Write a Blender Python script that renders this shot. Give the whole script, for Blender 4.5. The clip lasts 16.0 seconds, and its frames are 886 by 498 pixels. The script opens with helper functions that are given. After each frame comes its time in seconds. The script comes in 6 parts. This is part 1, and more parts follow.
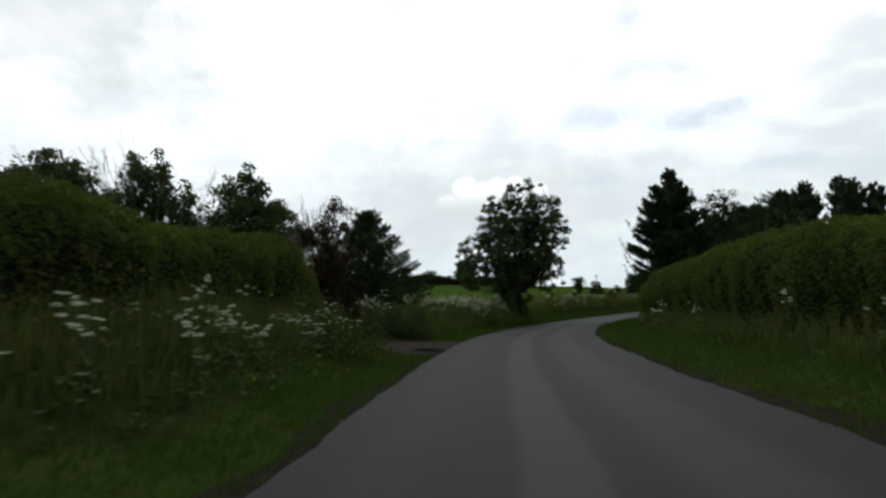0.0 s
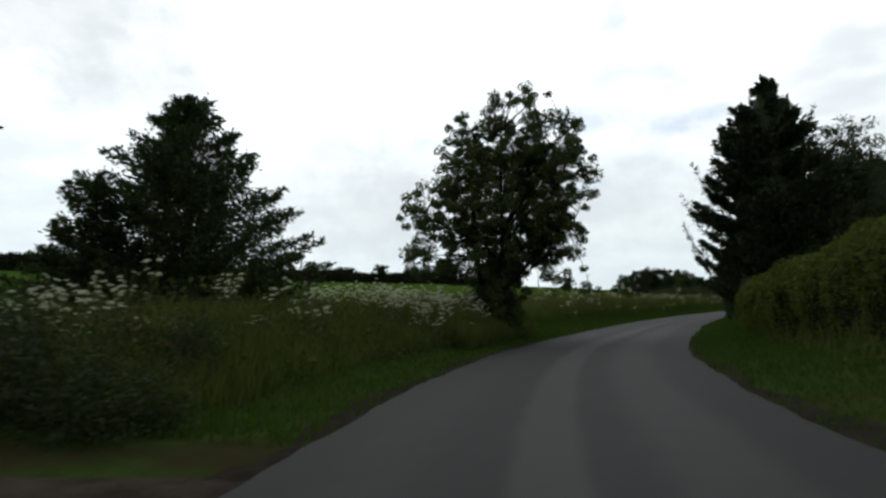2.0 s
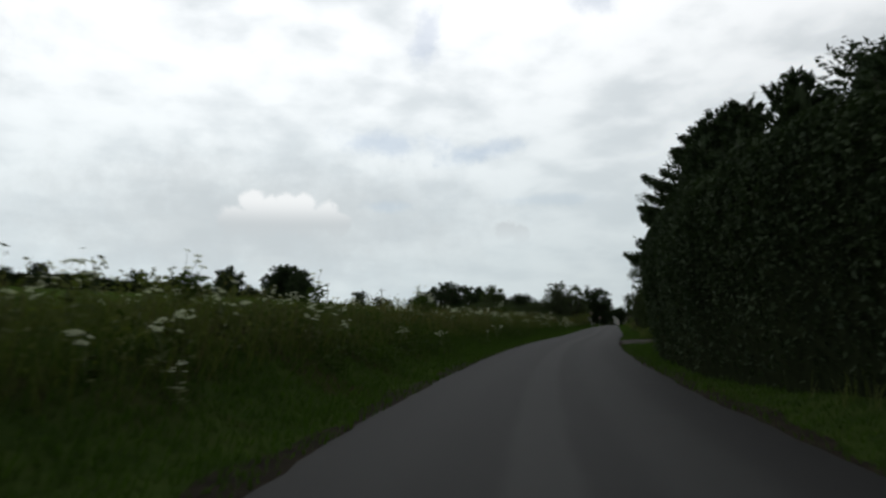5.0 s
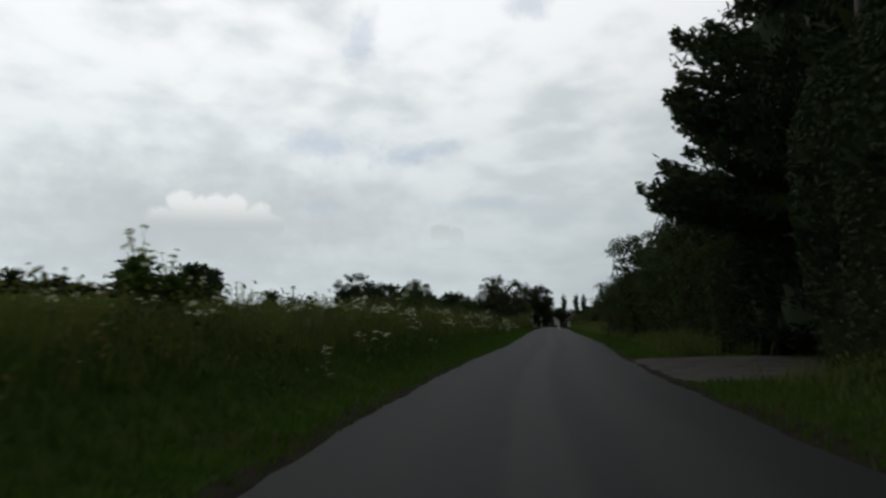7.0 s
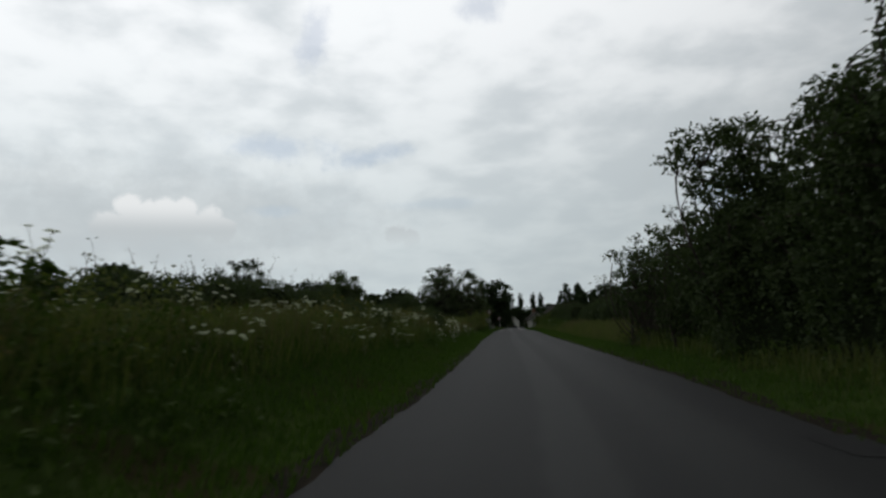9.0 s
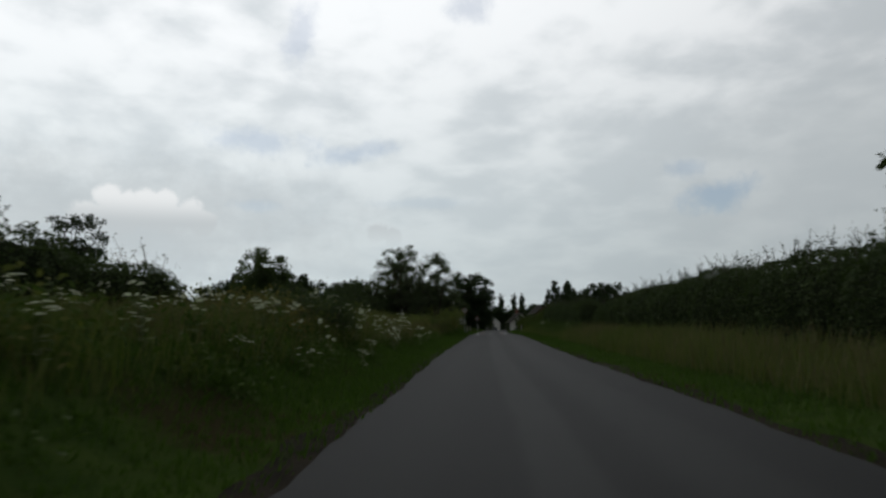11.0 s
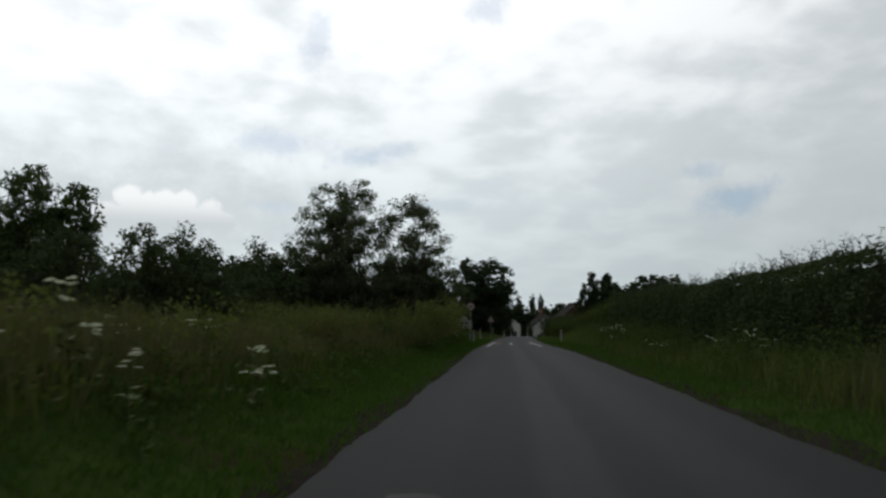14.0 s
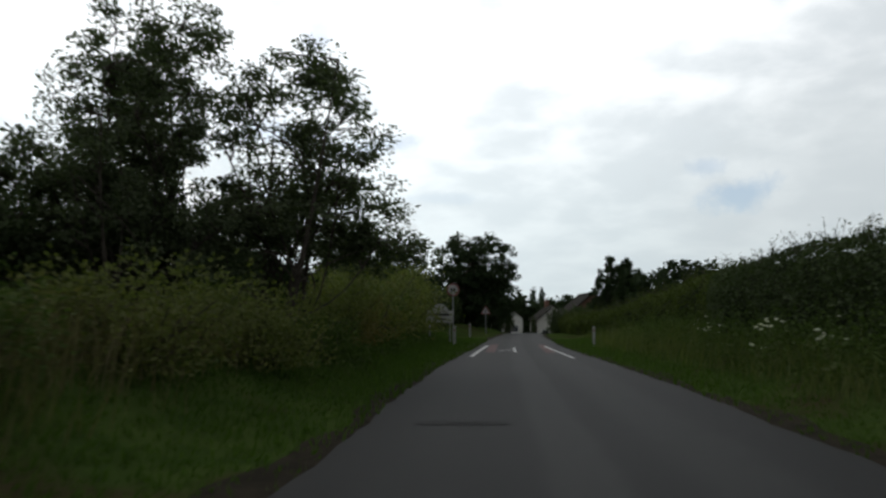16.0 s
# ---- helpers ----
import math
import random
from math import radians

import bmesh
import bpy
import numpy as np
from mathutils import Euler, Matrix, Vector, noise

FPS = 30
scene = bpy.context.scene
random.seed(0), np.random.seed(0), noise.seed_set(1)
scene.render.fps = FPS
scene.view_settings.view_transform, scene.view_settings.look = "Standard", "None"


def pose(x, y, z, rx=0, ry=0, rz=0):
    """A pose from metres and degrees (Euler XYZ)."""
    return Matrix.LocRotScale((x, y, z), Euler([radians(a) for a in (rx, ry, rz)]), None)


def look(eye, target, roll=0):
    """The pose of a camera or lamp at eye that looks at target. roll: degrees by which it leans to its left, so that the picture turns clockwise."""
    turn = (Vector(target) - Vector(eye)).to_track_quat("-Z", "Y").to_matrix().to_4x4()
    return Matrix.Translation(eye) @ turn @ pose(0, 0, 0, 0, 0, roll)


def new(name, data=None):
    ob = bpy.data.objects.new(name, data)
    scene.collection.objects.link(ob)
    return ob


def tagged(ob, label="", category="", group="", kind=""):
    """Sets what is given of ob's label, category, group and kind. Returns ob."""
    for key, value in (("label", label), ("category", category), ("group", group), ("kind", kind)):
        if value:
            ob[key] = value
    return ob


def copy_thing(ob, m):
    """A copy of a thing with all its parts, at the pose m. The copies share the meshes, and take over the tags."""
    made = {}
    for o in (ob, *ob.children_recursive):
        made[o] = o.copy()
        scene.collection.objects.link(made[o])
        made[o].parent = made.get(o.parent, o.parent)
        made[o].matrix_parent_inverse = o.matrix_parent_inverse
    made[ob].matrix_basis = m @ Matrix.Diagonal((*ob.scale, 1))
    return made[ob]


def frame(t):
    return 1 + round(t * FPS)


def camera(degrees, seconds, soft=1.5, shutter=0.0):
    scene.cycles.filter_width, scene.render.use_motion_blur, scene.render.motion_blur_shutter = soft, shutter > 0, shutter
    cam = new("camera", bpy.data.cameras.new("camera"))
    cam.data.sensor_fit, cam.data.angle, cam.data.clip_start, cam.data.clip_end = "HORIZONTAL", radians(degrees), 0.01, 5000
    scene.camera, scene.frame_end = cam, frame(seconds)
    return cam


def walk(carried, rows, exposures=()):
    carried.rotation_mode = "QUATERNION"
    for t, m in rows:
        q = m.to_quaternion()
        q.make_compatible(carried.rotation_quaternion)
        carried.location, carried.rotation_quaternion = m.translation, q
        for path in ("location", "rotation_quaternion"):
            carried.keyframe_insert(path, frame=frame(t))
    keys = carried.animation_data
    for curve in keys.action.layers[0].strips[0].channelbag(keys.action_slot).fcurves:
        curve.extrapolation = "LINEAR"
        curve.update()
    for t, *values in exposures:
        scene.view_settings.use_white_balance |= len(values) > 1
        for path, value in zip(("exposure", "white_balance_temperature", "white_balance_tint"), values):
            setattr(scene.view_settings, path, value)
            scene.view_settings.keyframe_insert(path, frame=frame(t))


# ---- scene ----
cam = camera(64.2, 16.0, 2.6, 0.22)
ROWS = [
    (0.0, 0.000, 0.000, 1.307, -0.00, 4.84, 2.47),
    (0.5, 0.571, 5.267, 1.302, -0.39, 5.04, 2.34),
    (1.0, 1.013, 10.468, 1.310, -0.89, 4.93, 3.02),
    (1.5, 1.477, 15.655, 1.295, -1.35, 4.79, 1.09),
    (2.0, 2.041, 20.812, 1.298, -1.35, 4.81, 1.67),
    (2.5, 2.749, 25.913, 1.269, -1.97, 4.56, -0.28),
    (3.0, 3.797, 31.099, 1.294, -4.27, 5.15, 0.01),
    (3.5, 5.181, 36.247, 1.304, -7.26, 5.15, -0.19),
    (4.0, 6.834, 41.378, 1.318, -11.87, 5.42, 0.18),
    (6.5, 18.107, 67.074, 1.291, -20.87, 6.07, 1.04),
    (7.0, 20.760, 72.369, 1.282, -22.65, 6.02, 1.15),
    (7.5, 23.531, 77.589, 1.298, -23.74, 6.24, 0.48),
    (8.0, 26.391, 82.706, 1.316, -24.91, 6.02, 1.22),
    (8.5, 29.235, 87.725, 1.310, -25.50, 6.19, 1.72),
    (9.0, 32.094, 92.562, 1.301, -26.18, 6.04, 2.28),
    (9.5, 34.950, 97.189, 1.309, -26.85, 6.06, 2.34),
    (10.0, 37.782, 101.757, 1.303, -27.95, 6.05, 0.67),
    (12.5, 51.927, 125.228, 1.281, -27.21, 5.94, 1.39),
    (13.0, 54.684, 129.857, 1.288, -26.88, 6.03, 1.41),
    (13.5, 57.375, 134.304, 1.283, -26.62, 6.11, 0.27),
    (14.0, 59.987, 138.515, 1.338, -26.51, 6.16, 0.33),
    (14.5, 62.481, 142.618, 1.290, -26.49, 6.02, -0.32),
    (15.0, 64.994, 146.721, 1.293, -26.37, 5.97, 0.09),
    (15.5, 67.517, 150.880, 1.311, -26.48, 5.89, 0.00),
    (16.0, 70.167, 155.140, 1.294, -26.55, 5.61, -0.28),
]
walk(cam, [(t, pose(x, y, z, 90 + p, r, yaw)) for t, x, y, z, yaw, p, r in ROWS],
     ((0.0, 0.0), (1.5, 0.0), (3.2, 0.15), (4.2, -0.08), (6.3, -0.48), (10.0, -0.47), (12.5, -0.42), (13.5, -0.38), (14.5, -0.1), (16.0, 0.05)))

# ---------------------------------------------------------------- world and sun
SUN_AZ, SUN_EL = radians(-14), radians(48)


def link(nt, a, b):
    nt.links.new(a, b)


def node(nt, kind, **kw):
    n = nt.nodes.new(kind)
    for k, v in kw.items():
        if k == "op":
            n.operation = v
        elif k == "blend":
            n.blend_type = v
        elif k == "scale":
            n.inputs["Scale"].default_value = v
        elif k == "detail":
            n.inputs["Detail"].default_value = v
        elif k == "rough":
            n.inputs["Roughness"].default_value = v
    return n


def math_node(nt, op, a, b=None, c=None, clamp=False):
    n = nt.nodes.new("ShaderNodeMath")
    n.operation, n.use_clamp = op, clamp
    for i, v in enumerate((a, b, c)):
        if v is None:
            continue
        if isinstance(v, (int, float)):
            n.inputs[i].default_value = v
        else:
            nt.links.new(v, n.inputs[i])
    return n.outputs[0]


def ramp_of(nt, fac, lo, hi, a=0.0, b=1.0):
    n = nt.nodes.new("ShaderNodeMapRange")
    n.interpolation_type = "SMOOTHSTEP"
    for i, v in zip((1, 2, 3, 4), (lo, hi, a, b)):
        n.inputs[i].default_value = v
    nt.links.new(fac, n.inputs[0])
    return n.outputs[0]


def mix_col(nt, fac, a, b, blend="MIX"):
    n = nt.nodes.new("ShaderNodeMix")
    n.data_type, n.blend_type = "RGBA", blend
    for i, v in ((0, fac), (6, a), (7, b)):
        if isinstance(v, (int, float)):
            n.inputs[i].default_value = v
        elif isinstance(v, tuple):
            n.inputs[i].default_value = (*v, 1)
        else:
            nt.links.new(v, n.inputs[i])
    return n.outputs[2]


def make_world():
    world = bpy.data.worlds.new("overcast_sky")
    scene.world = world
    world.use_nodes = True
    nt = world.node_tree
    nt.nodes.clear()
    co = nt.nodes.new("ShaderNodeTexCoord").outputs["Generated"]
    sep = nt.nodes.new("ShaderNodeSeparateXYZ")
    link(nt, co, sep.inputs[0])
    x, y, z = sep.outputs
    zc = math_node(nt, "MAXIMUM", z, 0.0)
    # cloud sheet: flattened lumps in rows, smaller towards the horizon
    den = math_node(nt, "ADD", zc, 0.55)
    com = nt.nodes.new("ShaderNodeCombineXYZ")
    link(nt, math_node(nt, "DIVIDE", x, den), com.inputs[0])
    link(nt, math_node(nt, "DIVIDE", y, den), com.inputs[1])
    link(nt, math_node(nt, "MULTIPLY", math_node(nt, "DIVIDE", zc, den), 2.5), com.inputs[2])
    big = node(nt, "ShaderNodeTexNoise", scale=1.5, detail=5, rough=0.5)
    link(nt, com.outputs[0], big.inputs["Vector"])
    lumps = node(nt, "ShaderNodeTexNoise", scale=6.4, detail=5, rough=0.5)
    lumps.inputs["Distortion"].default_value = 0.15
    link(nt, com.outputs[0], lumps.inputs["Vector"])
    fine = node(nt, "ShaderNodeTexNoise", scale=13.0, detail=5, rough=0.6)
    link(nt, com.outputs[0], fine.inputs["Vector"])
    tex = math_node(nt, "ADD", math_node(nt, "MULTIPLY", big.outputs[0], 0.40),
                    math_node(nt, "ADD", math_node(nt, "MULTIPLY", lumps.outputs[0], 0.50), math_node(nt, "MULTIPLY", fine.outputs[0], 0.14)))
    light = ramp_of(nt, tex, 0.42, 0.62)
    # glow of the hidden sun through the cloud
    sun = (math.sin(SUN_AZ) * math.cos(SUN_EL), math.cos(SUN_AZ) * math.cos(SUN_EL), math.sin(SUN_EL))
    dot = nt.nodes.new("ShaderNodeVectorMath")
    dot.operation = "DOT_PRODUCT"
    link(nt, co, dot.inputs[0])
    dot.inputs[1].default_value = sun
    glow = ramp_of(nt, dot.outputs["Value"], -0.2, 0.92)
    # cumulus heads low over the horizon and thin places in the sheet, by bearing and height in degrees
    az = math_node(nt, "MULTIPLY", math_node(nt, "ARCTAN2", x, y), 57.2958)
    el = math_node(nt, "MULTIPLY", math_node(nt, "ARCSINE", z), 57.2958)
    wob = node(nt, "ShaderNodeTexNoise", scale=26.0, detail=6, rough=0.65)
    link(nt, co, wob.inputs["Vector"])
    wv = math_node(nt, "MULTIPLY", math_node(nt, "SUBTRACT", wob.outputs[0], 0.5), 1.0)

    def blob(a, e, ra, re, tilt=0.0, soft=0.35, ragged=1.0):
        da = math_node(nt, "SUBTRACT", az, a)
        de = math_node(nt, "SUBTRACT", math_node(nt, "SUBTRACT", el, e), math_node(nt, "MULTIPLY", da, tilt))
        q = math_node(nt, "ADD", math_node(nt, "POWER", math_node(nt, "ABSOLUTE", math_node(nt, "DIVIDE", da, ra)), 2.0),
                      math_node(nt, "POWER", math_node(nt, "ABSOLUTE", math_node(nt, "DIVIDE", de, re)), 2.0))
        q = math_node(nt, "ADD", math_node(nt, "SQRT", q), math_node(nt, "MULTIPLY", wv, ragged))
        return ramp_of(nt, q, 1.0 - soft, 1.0 + soft, 1.0, 0.0)

    heads = None
    for a, e, ra, re in ((0.7, 8.2, 1.3, 1.1), (2.2, 9.7, 1.1, 1.0), (3.5, 9.0, 1.2, 1.0), (5.0, 9.5, 1.0, 0.9), (6.3, 9.4, 1.2, 1.0), (7.6, 8.6, 1.3, 1.1), (9.0, 7.9, 1.1, 0.9), (3.0, 8.2, 2.0, 1.3), (6.0, 8.2, 2.4, 1.2), (22.6, 7.3, 0.9, 0.8), (23.8, 7.0, 0.8, 0.7)):
        b = blob(a, e, ra, re, 0.0, 0.24, 1.8)
        heads = b if heads is None else math_node(nt, "MAXIMUM", heads, b)
    thin = None
    for a, e, ra, re, ti, k in ((16.4, 22.6, 1.0, 2.0, 0.6, 0.5), (30.0, 24.8, 1.6, 0.9, 0.0, 0.5), (12.8, 14.4, 3.4, 0.8, -0.05, 0.55), (20.6, 13.6, 2.6, 0.65, 0.2, 0.6),
                                (13.0, 9.3, 1.6, 0.4, 0.0, 0.4), (49.6, 9.3, 2.2, 0.9, 0.25, 0.9), (47.3, 11.6, 1.2, 0.6, 0.0, 0.5), (26.0, 9.7, 3.0, 0.35, 0.0, 0.25)):
        b = math_node(nt, "MULTIPLY", blob(a, e, ra, re, ti, 0.75, 3.2), k * 0.7)
        thin = b if thin is None else math_node(nt, "MAXIMUM", thin, b)
    grey = mix_col(nt, ramp_of(nt, el, 2.0, 22.0), (0.57, 0.64, 0.668), (0.62, 0.665, 0.695))
    white = mix_col(nt, ramp_of(nt, el, 2.0, 26.0), (0.64, 0.71, 0.73), (0.905, 0.93, 0.95))
    cloud = mix_col(nt, light, grey, white)
    over = ramp_of(nt, el, 29.0, 62.0, 1.0, 0.40)     # unseen sky overhead dimmed, added to lower the light on the ground
    bright = math_node(nt, "MULTIPLY", over, math_node(nt, "ADD", 0.50, math_node(nt, "MULTIPLY", glow, 0.97)))
    gain = nt.nodes.new("ShaderNodeVectorMath")
    gain.operation = "SCALE"
    link(nt, cloud, gain.inputs[0])
    link(nt, bright, gain.inputs["Scale"])
    # a grey bank behind the heads, and heavier grey low over the far side
    bank = math_node(nt, "MULTIPLY", blob(3.0, 8.2, 15.0, 4.0, 0.0, 0.7, 1.6), 0.55)
    bank = math_node(nt, "MAXIMUM", bank, math_node(nt, "MULTIPLY", blob(58.0, 11.0, 10.0, 5.5, 0.1, 0.7, 2.0), 0.5))
    bank = math_node(nt, "MAXIMUM", bank, math_node(nt, "MULTIPLY", blob(-27.0, 22.0, 9.0, 5.0, 0.0, 0.8, 2.0), 0.6))
    cloud = mix_col(nt, bank, gain.outputs[0], (0.64, 0.69, 0.715))
    head_col = mix_col(nt, ramp_of(nt, el, 7.6, 10.0), (0.72, 0.775, 0.80), (1.10, 1.13, 1.14))
    cloud = mix_col(nt, math_node(nt, "MULTIPLY", heads, ramp_of(nt, el, 5.9, 8.4)), cloud, head_col)
    cloud_bg = nt.nodes.new("ShaderNodeBackground")
    link(nt, cloud, cloud_bg.inputs[0])
    cloud_bg.inputs[1].default_value = 1.0
    sky = nt.nodes.new("ShaderNodeTexSky")
    sky.sky_type, sky.sun_disc = "NISHITA", False
    sky.sun_elevation, sky.sun_rotation = SUN_EL, SUN_AZ
    sky_bg = nt.nodes.new("ShaderNodeBackground")
    link(nt, sky.outputs[0], sky_bg.inputs[0])
    sky_bg.inputs[1].default_value = 0.11
    mix = nt.nodes.new("ShaderNodeMixShader")
    link(nt, thin, mix.inputs[0])
    link(nt, cloud_bg.outputs[0], mix.inputs[1])
    link(nt, sky_bg.outputs[0], mix.inputs[2])
    out = nt.nodes.new("ShaderNodeOutputWorld")
    link(nt, mix.outputs[0], out.inputs[0])


make_world()
lamp = bpy.data.lights.new("sun", "SUN")
lamp.energy, lamp.angle, lamp.color = 0.35, radians(18), (1.0, 0.96, 0.9)
sun_ob = new("sun", lamp)
sun_ob.matrix_world = look((40 * math.sin(SUN_AZ), 40 * math.cos(SUN_AZ), 60), (0, 0, 60 - 40 * math.tan(SUN_EL)))


# ---------------------------------------------------------------- materials
def material(name, low, high, rough=0.85, scale=6.0, fine=60.0, bump=0.3, spec=0.3, island=False, translucent=0.0, third=None, bump_dist=0.02):
    m = bpy.data.materials.new(name)
    m.use_nodes = True
    nt = m.node_tree
    b = nt.nodes["Principled BSDF"]
    co = nt.nodes.new("ShaderNodeTexCoord").outputs["Object"]
    n1 = node(nt, "ShaderNodeTexNoise", scale=scale, detail=5, rough=0.6)
    n2 = node(nt, "ShaderNodeTexNoise", scale=fine, detail=3, rough=0.6)
    link(nt, co, n1.inputs["Vector"])
    link(nt, co, n2.inputs["Vector"])
    fac = math_node(nt, "ADD", math_node(nt, "MULTIPLY", n1.outputs[0], 0.65), math_node(nt, "MULTIPLY", n2.outputs[0], 0.35))
    fac = ramp_of(nt, fac, 0.32, 0.68)
    if island:
        geo = nt.nodes.new("ShaderNodeNewGeometry")
        fac = math_node(nt, "ADD", math_node(nt, "MULTIPLY", fac, 0.5), math_node(nt, "MULTIPLY", geo.outputs["Random Per Island"], 0.5))
    col = mix_col(nt, fac, low, high)
    if third:
        n3 = node(nt, "ShaderNodeTexNoise", scale=scale * 0.23, detail=4, rough=0.6)
        link(nt, co, n3.inputs["Vector"])
        col = mix_col(nt, ramp_of(nt, n3.outputs[0], 0.5, 0.66), col, third)
    link(nt, col, b.inputs["Base Color"])
    b.inputs["Roughness"].default_value = rough
    b.inputs["Specular IOR Level"].default_value = spec
    if bump:
        bp = nt.nodes.new("ShaderNodeBump")
        bp.inputs["Strength"].default_value, bp.inputs["Distance"].default_value = bump, bump_dist
        link(nt, n2.outputs[0], bp.inputs["Height"])
        link(nt, bp.outputs[0], b.inputs["Normal"])
    if translucent:
        tr = nt.nodes.new("ShaderNodeBsdfTranslucent")
        link(nt, mix_col(nt, 1.0, col, (1.0, 1.25, 0.5), "MULTIPLY"), tr.inputs[0])
        mx = nt.nodes.new("ShaderNodeMixShader")
        mx.inputs[0].default_value = translucent
        link(nt, b.outputs[0], mx.inputs[1])
        link(nt, tr.outputs[0], mx.inputs[2])
        link(nt, mx.outputs[0], nt.nodes["Material Output"].inputs[0])
    return m


def leaf_mat(name, low, high, translucent=0.22, third=None):
    return material(name, low, high, 0.7, 0.7, 9.0, 0.0, 0.07, True, translucent, third)


